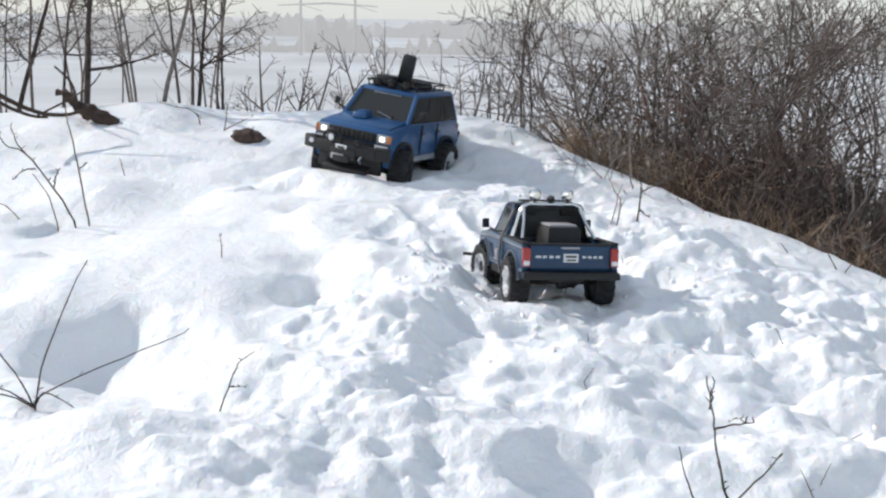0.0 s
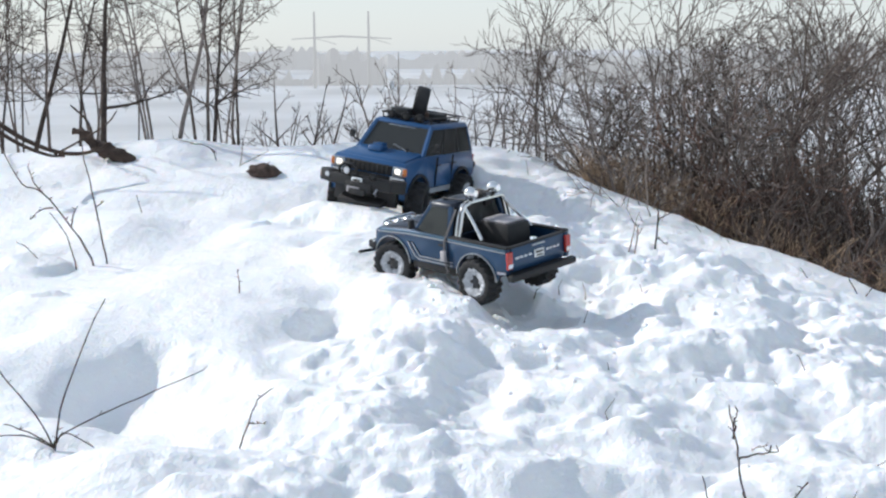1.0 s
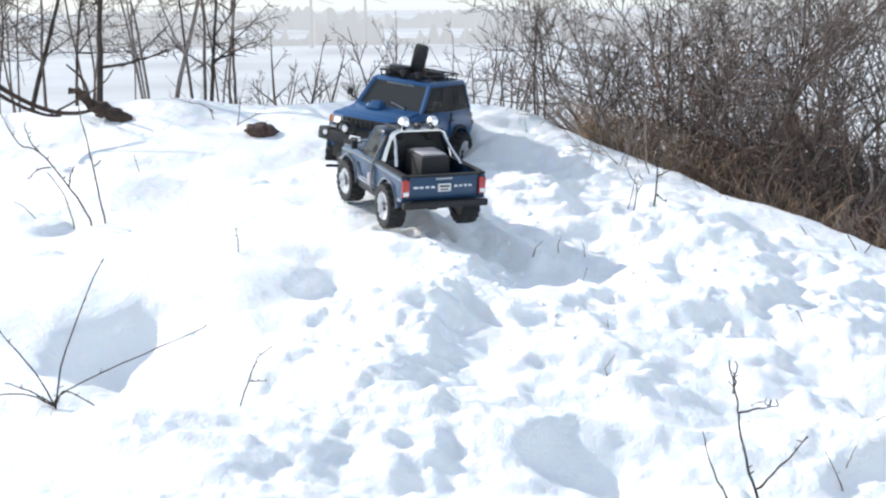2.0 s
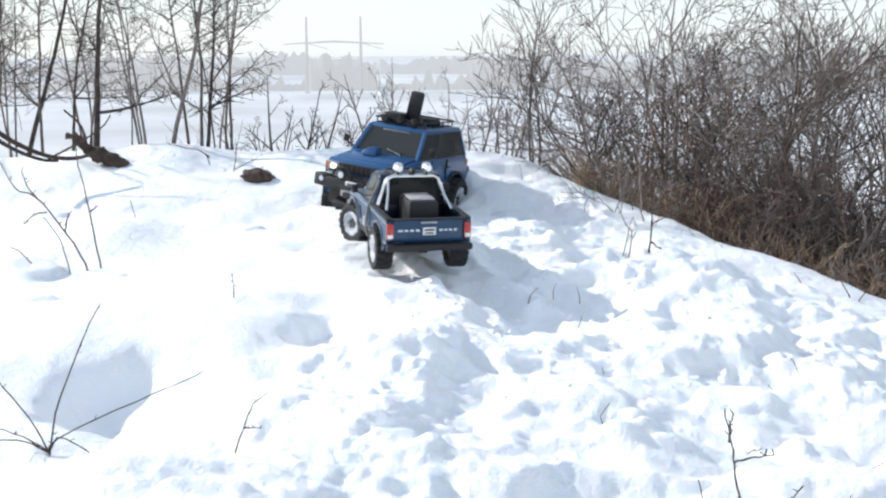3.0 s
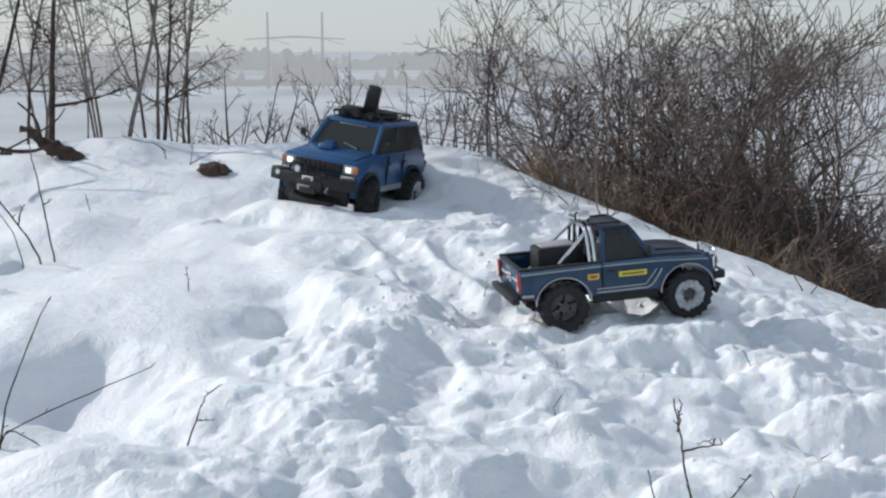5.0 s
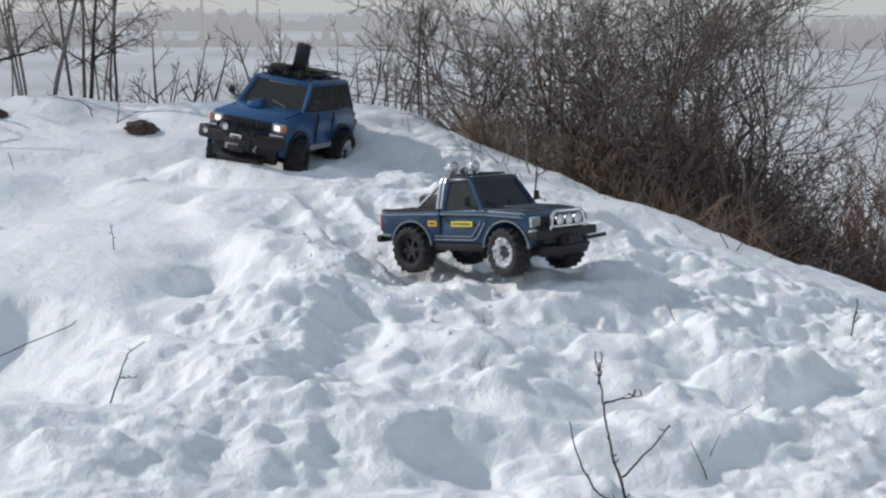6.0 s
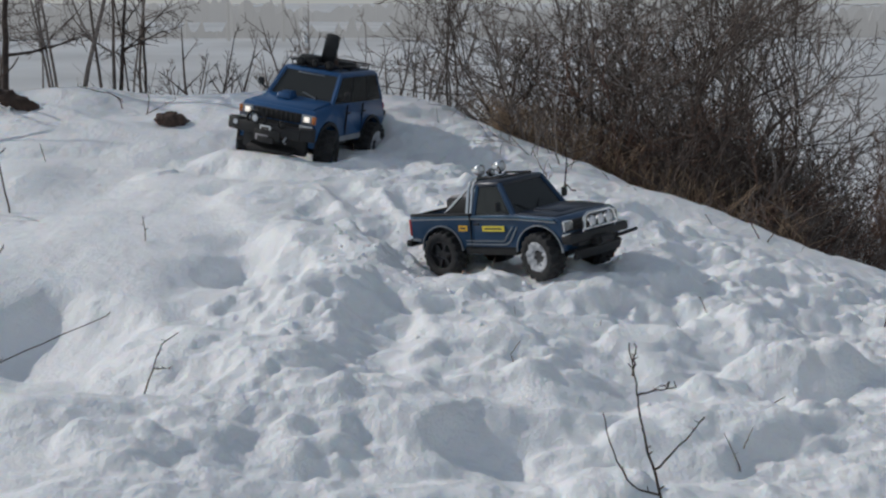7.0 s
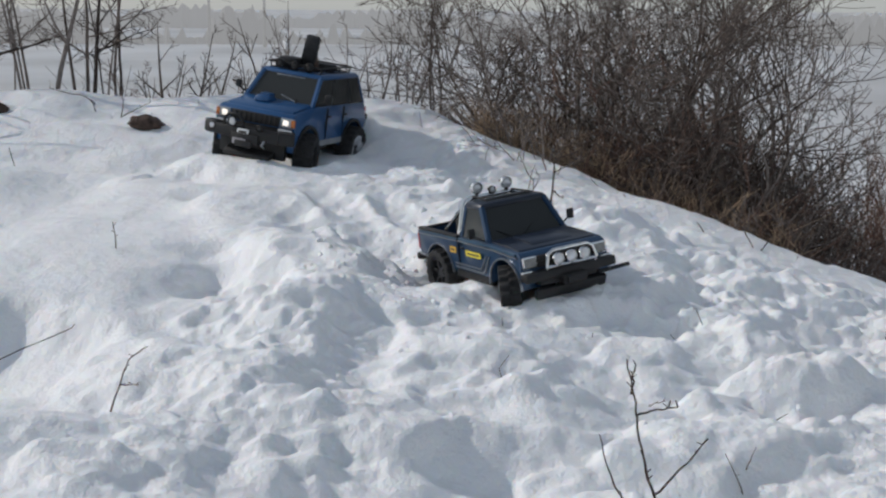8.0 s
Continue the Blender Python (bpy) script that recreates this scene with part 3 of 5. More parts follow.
def build_pickup():
    car = tagged(new("toy_pickup"), "blue radio-controlled pickup truck with silver stripes crawling through snow", "toy truck")
    H = 0.096
    # nose and door sills, with the front wheel openings
    nose = [(-0.026, 0.067), (-0.026, 0.131), (0.083, 0.133), (0.196, 0.126), (0.207, 0.119), (0.210, 0.082), (0.207, 0.070)]
    nose += arch(0.151, 0.058, 0.055, 0.052, rising=False) + [(0.090, 0.067)]
    part("body", prism(nose, -H, H, 0.004, 0.006, 0.10, 0.133), BLUE_TRUCK, car, "metallic blue cab and front wings")
    hood = [(0.078, 0.131), (0.090, 0.136), (0.150, 0.134), (0.188, 0.129), (0.192, 0.123), (0.078, 0.123)]
    part("bonnet", prism(hood, -0.084, 0.084, 0.003), NAVY, car, "dark blue bonnet")
    part("bonnet_bulge", prism([(0.095, 0.134), (0.105, 0.1395), (0.160, 0.1365), (0.175, 0.131)], -0.045, 0.045, 0.002), NAVY, car)
    cabin(car, (-0.022, 0.082), (-0.016, 0.040), 0.089, 0.074, 0.131, 0.192, 0.013, BLUE_TRUCK, NAVY, GLASS_DARK, GLASS_PALE, [])
    for s in (-1, 1):
        seat(car, s * 0.038, 0.012, 0.118)
        part("wiper", tube([(s * 0.015 + 0.02, 0.083, 0.136), (s * 0.04 + 0.02, 0.071, 0.150)], 0.0012, 5), BLACK, car)
        bed = [(-0.196, 0.077), (-0.196, 0.129), (-0.028, 0.131), (-0.028, 0.067)] + [(-0.048, 0.067)]
        bed += arch(-0.109, 0.058, 0.055, 0.050, rising=False) + [(-0.168, 0.072)]
        x0, x1 = (H - 0.012, H) if s > 0 else (-H, -H + 0.012)
        part("bed_side", prism(bed, x0, x1, 0.002), BLUE_TRUCK, car)
        part("bed_rail", box((s * (H - 0.006), -0.112, 0.1325), (0.014, 0.168, 0.005), 0.0015), BLACK, car)
        xo = s * (H + 0.0006)
        part("belt_stripe", strip([(-0.194, 0.1230), (-0.028, 0.1250)], 0.0024, xo), SILVER, car)
        part("belt_stripe", strip([(-0.024, 0.1250), (0.10, 0.1240), (0.196, 0.118)], 0.0024, xo - s * 0.0012, 0.0022), SILVER, car)
        # pale bands paint in the sky reflected by the rounded shoulder
        part("sheen_band", strip([(-0.194, 0.1272), (-0.028, 0.1292)], 0.0034, xo - s * 0.0006), SKY_SHEEN, car)
        part("sheen_band", strip([(-0.024, 0.1290), (0.10, 0.1285), (0.19, 0.1225)], 0.004, xo - s * 0.0034, 0.0026), SKY_SHEEN, car)
        part("sill_stripe", strip([(-0.040, 0.0725), (0.066, 0.0725), (0.078, 0.079), (0.098, 0.108)], 0.0028, xo), SILVER, car)
        part("sill_stripe", strip([(-0.040, 0.0795), (0.062, 0.0795), (0.086, 0.108)], 0.0024, xo), SILVER, car)
        part("sill_stripe", strip([(-0.194, 0.080), (-0.170, 0.079)], 0.005, xo), SILVER, car)
        part("arch_trim", strip(arch(0.151, 0.058, 0.057, 0.054, 14), 0.0024, xo, 0.0022), SILVER, car, "silver wheel arch trim")
        part("arch_trim", strip(arch(-0.109, 0.058, 0.057, 0.052, 14), 0.0024, xo, 0.0022), SILVER, car, "silver wheel arch trim")
        part("sill", box((s * (H - 0.010), 0.020, 0.0585), (0.014, 0.138, 0.018), 0.003), BLACK, car, "black lower sill")
        part("door_seam", strip([(-0.0265, 0.064), (-0.0265, 0.130)], 0.0022, xo, 0.0005), BLACK, car)
        part("door_handle", box((xo + s * 0.001, -0.008, 0.1135), (0.004, 0.014, 0.004), 0.001), BLACK, car)
        m = part("mirror_arm", tube([(s * 0.088, 0.066, 0.134), (s * 0.108, 0.066, 0.146)], 0.0016, 6), BLACK, car)
        part("mirror", box((s * 0.112, 0.066, 0.152), (0.015, 0.007, 0.020), 0.003), BLACK, m)
        # headlamps and tail lamps
        h = part("headlamp", box((s * 0.076, 0.207, 0.108), (0.030, 0.010, 0.022), 0.002), CHROME, car)
        part("lens", box((s * 0.076, 0.2125, 0.108), (0.025, 0.003, 0.017), 0.001), SMOKY_LENS, h)
        part("indicator", box((s * 0.086, 0.213, 0.089), (0.022, 0.008, 0.011), 0.002), CHROME, car)
        t_l = part("tail_lamp", box((s * 0.0885, -0.198, 0.106), (0.016, 0.006, 0.036), 0.0015), RED_LENS, car, "red tail lamp")
        part("reversing_lens", box((s * 0.0885, -0.2015, 0.095), (0.012, 0.002, 0.009), 0.0005), WHITE_LENS, t_l)
    # bed
    part("bed_floor", box((0, -0.112, 0.088), (0.170, 0.166, 0.006), 0.001), BLACK, car)
    for k in range(7):
        part("bed_rib", box((-0.066 + 0.022 * k, -0.112, 0.0925), (0.006, 0.160, 0.003), 0.0008), BLACK, car)
    part("bed_front", box((0, -0.029, 0.110), (0.170, 0.004, 0.042), 0.001), NAVY, car)
    tail = part("tailgate", box((0, -0.191, 0.104), (0.160, 0.010, 0.050), 0.002), BLUE_TRUCK, car, "blue tailgate with pale lettering")
    part("tail_rail", box((0, -0.191, 0.131), (0.168, 0.011, 0.004), 0.001), BLACK, tail)
    part("latch", box((0.0, -0.197, 0.1245), (0.038, 0.003, 0.004), 0.001), SILVER, tail)
    for k in range(4):
        part("letter_bar", box((-0.064 + 0.013 * k, -0.1965, 0.107), (0.008 if k else 0.011, 0.0012, 0.0045), 0.0), PALE_INK, tail)
        part("letter_bar", box((0.028 + 0.011 * k, -0.1965, 0.107), (0.007, 0.0012, 0.0045), 0.0), PALE_INK, tail)
    plate = part("number_plate", box((0.001, -0.1975, 0.105), (0.030, 0.002, 0.017), 0.0008), PLATE, car, "small white number plate")
    part("print_bar", box((0.001, -0.199, 0.108), (0.022, 0.0008, 0.004), 0.0), INK, plate)
    part("print_bar", box((0.001, -0.199, 0.101), (0.018, 0.0008, 0.003), 0.0), INK, plate)
    part("rear_bumper", join(box((0, -0.207, 0.071), (0.196, 0.016, 0.015), 0.004), box((0, -0.200, 0.073), (0.15, 0.02, 0.01), 0.002)), BLACK, car, "black rear bumper")
    crate = part("box_in_bed", box((0.002, -0.095, 0.126), (0.072, 0.100, 0.070), 0.006, taper=(0.94, 0.96)), BLACK, car, "black plastic box in the bed")
    part("lid", box((0.002, -0.098, 0.1625), (0.056, 0.070, 0.005), 0.0015), BOX_TOP, crate)
    # roll bar with lamps
    for s in (-1, 1):
        part("roll_bar_stay", tube([(s * 0.058, -0.045, 0.192), (s * 0.064, -0.072, 0.168), (s * 0.076, -0.110, 0.134)], 0.0036, 8), CHROME, car)
    for dy in (0.0, -0.011):
        hoop = [(-0.080, -0.036 + dy, 0.130), (-0.066, -0.036 + dy, 0.182), (-0.058, -0.037 + dy, 0.195), (-0.046, -0.037 + dy, 0.200),
                (0.046, -0.037 + dy, 0.200), (0.058, -0.037 + dy, 0.195), (0.066, -0.036 + dy, 0.182), (0.080, -0.036 + dy, 0.130)]
        part("roll_bar", tube(hoop, 0.0038, 8), CHROME, car, "chrome roll bar")
    for x in (-0.034, 0.034):
        part("lamp_foot", box((x, -0.040, 0.206), (0.006, 0.006, 0.010), 0.001), BLACK, car)
        lamp("spot_lamp", (x, -0.038, 0.219), 0.0125, 0.018, 1, car, CHROME, WHITE_LENS, "chrome roof spot lamp")
    lamp("spot_lamp", (0.0, -0.036, 0.210), 0.008, 0.012, 1, car, BLACK, WHITE_LENS, "small dark roof lamp")
    for s in (-1, 1):
        part("roof_bar", tube([(s * 0.045, -0.036, 0.204), (s * 0.05, 0.030, 0.2035)], 0.0022, 6), BLACK, car)
    part("roof_bar", tube([(-0.05, 0.030, 0.2035), (0.05, 0.030, 0.2035)], 0.0022, 6), BLACK, car)
    # front end
    part("grille", box((0, 0.2085, 0.107), (0.120, 0.008, 0.022), 0.002), BLACK, car)
    for k in range(3):
        part("grille_bar", box((0, 0.213, 0.1 + 0.007 * k), (0.118, 0.002, 0.0015), 0.0), BLACK, car)
    part("front_bumper", join(box((0, 0.219, 0.083), (0.196, 0.026, 0.018), 0.004), box((0, 0.215, 0.070), (0.13, 0.020, 0.012), 0.003)), BLACK, car, "black front bumper")
    bull = [(-0.052, 0.225, 0.088), (-0.054, 0.233, 0.100), (-0.048, 0.231, 0.121), (-0.036, 0.230, 0.127), (0.036, 0.230, 0.127), (0.048, 0.231, 0.121), (0.054, 0.233, 0.100), (0.052, 0.225, 0.088)]
    part("bull_bar", tube(bull, 0.0034, 8), CHROME, car, "chrome bull bar")
    part("bull_bar", tube([(-0.054, 0.233, 0.098), (0.054, 0.233, 0.098)], 0.0026, 8), CHROME, car)
    for x in (-0.028, 0.0, 0.028):
        lamp("fog_lamp", (x, 0.234, 0.110), 0.0115, 0.010, 1, car, CHROME, WHITE_LENS, "round chrome fog lamp")
    part("winch", join(box((0, 0.232, 0.070), (0.050, 0.020, 0.018), 0.003), moved(revolve([(0.007, -0.02), (0.007, 0.02), (0.001, 0.02), (0.001, -0.02)], 16), pose(0, 0.243, 0.070))), DARK, car)
    part("skid_plate", box((0, 0.222, 0.050), (0.150, 0.010, 0.022), 0.002, (-25, 0, 0)), BLACK, car)
    part("side_pole", tube([(-0.06, 0.226, 0.066), (-0.125, 0.232, 0.070)], 0.0038, 8), BLACK, car)
    # underbody
    part("chassis", join(box((0, 0.0, 0.066), (0.070, 0.36, 0.022), 0.004), box((0, 0.02, 0.056), (0.130, 0.080, 0.014), 0.003)), DARK, car)
    for y in (-0.109, 0.151):
        ax = join(tube([(-0.08, y, 0.049), (0.08, y, 0.049)], 0.0065, 8), moved(revolve([(0.015, -0.010), (0.015, 0.010), (0.001, 0.012), (0.001, -0.012)], 14), pose(0.01, y, 0.049)))
        part("axle", ax, DARK, car)
        for s in (-1, 1):
            part("shock_absorber", tube([(s * 0.058, y + 0.010, 0.052), (s * 0.052, y - 0.005, 0.105)], 0.0052, 8), DARK, car)
    # signs on the right side; a strap and pad on the left
    sign = part("door_sign", box((H + 0.0012, 0.036, 0.105), (0.0012, 0.058, 0.011), 0.0), YELLOW, car, "yellow door sign")
    part("print_bar", box((H + 0.002, 0.036, 0.105), (0.0008, 0.046, 0.003), 0.0), INK, sign)
    sign = part("side_sign", box((H + 0.0012, -0.046, 0.1055), (0.0012, 0.024, 0.012), 0.0), ORANGE, car, "orange-yellow side sign")
    part("print_bar", box((H + 0.002, -0.046, 0.1055), (0.0008, 0.014, 0.004), 0.0), INK, sign)
    part("strap", tube([(-0.075, -0.036, 0.190), (-0.099, -0.020, 0.125), (-0.103, -0.022, 0.085), (-0.100, -0.028, 0.058)], 0.0028, 6), STRAP, car)
    part("strap_pad", box((-0.105, -0.021, 0.093), (0.008, 0.014, 0.024), 0.003), BOX_TOP, car)
    rnd = random.Random(4)
    lump = [moved(bmesh_ball(rnd.uniform(0.003, 0.007), rnd), pose(-0.06 + rnd.uniform(-0.022, 0.02), rnd.uniform(-0.17, -0.06), 0.094)) for _ in range(26)]
    tagged(part("snow_in_bed", join(*lump), PACKED, car, "snow lying in the bed"))
    car.matrix_basis = pose(*TRUCK[0][1:4], *TRUCK[0][4:7])
    wheels = []
    for s, y, snowy in ((-1, -0.109, True), (1, -0.109, False), (-1, 0.151, True), (1, 0.151, True)):
        at = (s * 0.088, y, 0.049)
        wheels.append((wheel(car, at, 0.0485, 0.040, s, snowy), at))
    return car, wheels


def bmesh_ball(r, rnd, sub=1):
    bm = bmesh.new()
    bmesh.ops.create_icosphere(bm, subdivisions=sub, radius=r)
    for v in bm.verts:
        v.co *= rnd.uniform(0.7, 1.25)
    return bm


def build_wagon():
    car = tagged(new("toy_off_roader"), "bright blue radio-controlled off-road wagon parked with lit headlamps", "toy car")
    car.matrix_basis = WAGON @ Matrix.Diagonal((1.10, 1.02, 1.13, 1))
    H = 0.105
    body = [(-0.228, 0.092), (-0.232, 0.120), (-0.226, 0.166), (0.085, 0.170), (0.205, 0.158), (0.216, 0.150), (0.218, 0.125), (0.212, 0.118)]
    body += arch(0.140, 0.070, 0.064, 0.056, rising=False) + [(0.070, 0.078), (-0.072, 0.078)] + arch(-0.140, 0.070, 0.064, 0.056, rising=False) + [(-0.206, 0.088)]
    part("body", prism(body, -H, H, 0.005, 0.010, 0.12, 0.170), BLUE_WAGON, car, "bright blue painted body")
    hood = [(0.080, 0.168), (0.095, 0.175), (0.190, 0.164), (0.203, 0.157), (0.080, 0.160)]
    part("bonnet", prism(hood, -0.086, 0.086, 0.003), BLUE_WAGON, car)
    cabin(car, (-0.224, 0.098), (-0.196, 0.035), 0.094, 0.081, 0.168, 0.232, 0.013, BLUE_WAGON, BLUE_WAGON, GLASS_DARK, GLASS_DARK, [0.30, 0.66])
    part("screen_strip", box((0.0, 0.041, 0.2265), (0.075, 0.003, 0.004), 0.001, (-40, 0, 0)), SILVER, car)
    for s in (-1, 1):
        part("wiper", tube([(s * 0.03 - 0.02, 0.099, 0.174), (s * 0.03 + 0.03, 0.085, 0.185)], 0.0016, 5), SILVER if s < 0 else BLACK, car)
        xo = s * (H + 0.0005)
        part("sill_band", strip([(-0.070, 0.0855), (0.068, 0.0855)], 0.013, xo, 0.001), GREY_LOW, car, "grey sill band")
        part("arch_trim", strip(arch(0.140, 0.070, 0.067, 0.059, 14), 0.007, xo, 0.003), BLACK, car)
        part("arch_trim", strip(arch(-0.140, 0.070, 0.067, 0.059, 14), 0.007, xo, 0.003), BLACK, car)
        for y in (-0.072, 0.030):
            part("door_seam", strip([(y, 0.084), (y, 0.166)], 0.0018, s * (H - 0.0018), 0.0022), BLACK, car)
            part("door_handle", box((s * (H - 0.001), y - 0.012, 0.146), (0.005, 0.016, 0.004), 0.001), BLACK, car)
        arm = part("mirror_arm", tube([(s * 0.092, 0.080, 0.176), (s * 0.118, 0.082, 0.186)], 0.0022, 6), BLACK, car)
        part("mirror", box((s * 0.120, 0.081, 0.194), (0.016, 0.008, 0.018), 0.004), BLACK, arm)
        h = part("headlamp", box((s * 0.083, 0.216, 0.138), (0.034, 0.008, 0.024), 0.002), SILVER, car)
        part("lens", box((s * 0.080, 0.2205, 0.139), (0.014, 0.003, 0.012), 0.003), LAMP_ON, h, "lit headlamp lens")
        part("indicator", box((s * 0.098, 0.2165, 0.139), (0.010, 0.009, 0.018), 0.002), AMBER, car)
        part("side_lamp", box((s * 0.080, 0.218, 0.120), (0.036, 0.006, 0.008), 0.001), WHITE_LENS, car)
        part("bonnet_pin", tube([(s * 0.048, 0.105, 0.170), (s * 0.048, 0.105, 0.184)], 0.003, 8), BLACK, car)
        part("tail_lamp", box((s * 0.090, -0.230, 0.140), (0.020, 0.006, 0.034), 0.002), RED_LENS, car)
    part("bonnet_scoop", join(box((0.022, 0.128, 0.1765), (0.040, 0.050, 0.014), 0.004, taper=(0.85, 0.75)), box((0.022, 0.118, 0.184), (0.026, 0.030, 0.006), 0.002)), BLUE_WAGON, car)
    part("grille", box((0, 0.2145, 0.138), (0.128, 0.008, 0.024), 0.002), BLACK, car, "black slotted grille")
    for k in range(9):
        part("grille_slat", box((-0.052 + 0.013 * k, 0.219, 0.138), (0.005, 0.003, 0.022), 0.001), DARK, car)
    # black valance, drawn down as a stand-in for the shade under the bumper
    part("shade_valance", box((0, 0.2135, 0.084), (0.170, 0.016, 0.066), 0.003), BLACK, car)
    part("front_panel", box((0, 0.213, 0.116), (0.196, 0.010, 0.018), 0.002), BLACK, car)
    part("front_bumper", join(box((0, 0.244, 0.104), (0.170, 0.034, 0.026), 0.004), box((0.094, 0.238, 0.106), (0.040, 0.030, 0.030), 0.004, (0, 0, -22)),
                              box((-0.094, 0.238, 0.106), (0.040, 0.030, 0.030), 0.004, (0, 0, 22))), BLACK, car, "heavy black winch bumper")
    hoop = [(0.062, 0.250, 0.112), (0.060, 0.256, 0.132), (0.048, 0.257, 0.143), (0.026, 0.257, 0.143), (0.014, 0.256, 0.132), (0.012, 0.250, 0.112)]
    part("bumper_hoop", tube(hoop, 0.0036, 8), BLACK, car)
    lamp("fog_lamp", (0.037, 0.262, 0.127), 0.011, 0.010, 1, car, BLACK, WHITE_LENS)
    lamp("fog_lamp", (-0.035, 0.262, 0.122), 0.009, 0.010, 1, car, BLACK, DARK)
    lamp("bumper_lamp", (0.090, 0.260, 0.110), 0.008, 0.006, 1, car, BLACK, WHITE_LENS)
    part("winch", join(box((0, 0.258, 0.094), (0.070, 0.020, 0.022), 0.003), box((0, 0.270, 0.082), (0.044, 0.008, 0.014), 0.002)), DARK, car)
    badge = part("bumper_badge", box((0.006, 0.2635, 0.108), (0.030, 0.004, 0.013), 0.004), PLATE, car, "white oval badge on the bumper")
    part("print_bar", box((0.006, 0.266, 0.108), (0.020, 0.001, 0.005), 0.0), INK, badge)
    part("tow_plate", box((0.012, 0.268, 0.086), (0.034, 0.004, 0.014), 0.001), BOX_TOP, car)
    part("shackle", tube([(-0.050, 0.262, 0.094), (-0.050, 0.274, 0.086), (-0.050, 0.262, 0.080)], 0.003, 6), SILVER, car)
    part("steering_rod", tube([(-0.085, 0.205, 0.064), (0.085, 0.205, 0.064)], 0.0036, 8), SILVER, car, "bare metal steering rod")
    part("number_plate", box((0.0, 0.2625, 0.0975), (0.03, 0.002, 0.006), 0.0005), PLATE, car)
    # dark filler added in the gap below the bumper, which is only shade
    part("skid_plate", box((0, 0.222, 0.062), (0.120, 0.060, 0.014), 0.004, (-18, 0, 0)), DARK, car)
    part("rear_bumper", box((0, -0.240, 0.092), (0.216, 0.026, 0.020), 0.004), BLACK, car)
    part("rear_carrier", box((-0.085, -0.244, 0.122), (0.030, 0.022, 0.030), 0.005), BLACK, car)
    part("chassis", join(box((0, 0, 0.078), (0.080, 0.42, 0.026), 0.004), box((0, 0, 0.066), (0.150, 0.10, 0.016), 0.003)), DARK, car)
    for y in (-0.14, 0.14):
        ax = join(tube([(-0.09, y, 0.056), (0.09, y, 0.056)], 0.008, 8), moved(revolve([(0.018, -0.012), (0.018, 0.012), (0.001, 0.014), (0.001, -0.014)], 14), pose(0.012, y, 0.056)))
        part("axle", ax, DARK, car)
        for s in (-1, 1):
            part("shock_absorber", tube([(s * 0.066, y, 0.06), (s * 0.06, y - 0.01, 0.12)], 0.0062, 8), DARK, car)
    # roof rack with its load
    def ring(z, x, y0, y1):
        return tube([(-x, y0, z), (x, y0, z), (x, y1, z), (-x, y1, z), (-x, y0, z)], 0.0022, 6)
    part("rack_rail", ring(0.240, 0.066, -0.168, 0.020), BLACK, car)
    part("rack_rail", ring(0.254, 0.070, -0.172, 0.024), BLACK, car)
    for k in range(6):
        part("rack_slat", box((0, -0.155 + 0.033 * k, 0.240), (0.130, 0.006, 0.003), 0.001), BLACK, car)
    for s in (-1, 1):
        for y in (-0.165, -0.10, -0.04, 0.018):
            part("rack_post", tube([(s * 0.066, y, 0.229), (s * 0.069, y, 0.254)], 0.0018, 6), BLACK, car)
    for x in (-0.040, 0.0, 0.040):
        lamp("rack_lamp", (x, 0.030, 0.252), 0.011, 0.012, 1, car, BLACK, DARK)
    part("rack_box", box((0.030, -0.015, 0.255), (0.050, 0.050, 0.026), 0.006), BLACK, car)
    part("jerry_can", box((-0.010, -0.060, 0.252), (0.030, 0.040, 0.020), 0.004, (0, 0, 20)), ROCK, car, "dull brown can on the rack")
    part("rack_bag", join(box((-0.03, -0.10, 0.250), (0.05, 0.05, 0.016), 0.006, (0, 0, 35)), box((0.03, -0.11, 0.250), (0.04, 0.06, 0.014), 0.005)), DARK, car)
    spare = new("spare_wheel")
    spare.parent = car
    spare.matrix_basis = pose(-0.002, -0.055, 0.284, 0, -7, 20)
    w, r = 0.017, 0.040
    prof = [(r * 0.60, -w * 0.8), (r * 0.72, -w), (r * 0.92, -w), (r, -w * 0.6), (r, w * 0.6), (r * 0.92, w), (r * 0.72, w), (r * 0.60, w * 0.8)]
    part("tyre", revolve(prof, 28), RUBBER, spare)
    part("rim", revolve([(r * 0.6, -w * 0.6), (r * 0.6, w * 0.6), (0.002, w * 0.4), (0.002, -w * 0.4)], 24), BLACK, spare)
    tagged(spare, "black spare wheel standing on the roof rack")
    for s in (-1, 1):
        for y in (-0.14, 0.14):
            hub = wheel(car, (s * 0.106, y, 0.056), 0.057, 0.046, s, s < 0 and y < 0)
            if y > 0:
                hub.matrix_basis = pose(s * 0.106, y, 0.056, 12, 0, 14)
    return car


wagon = build_wagon()
pickup, pickup_wheels = build_pickup()


# ---- bare shrubs and saplings ----
def ground_base(x, y):
    return float(base_height(np.array([float(x)]), np.array([float(y)]))[0])


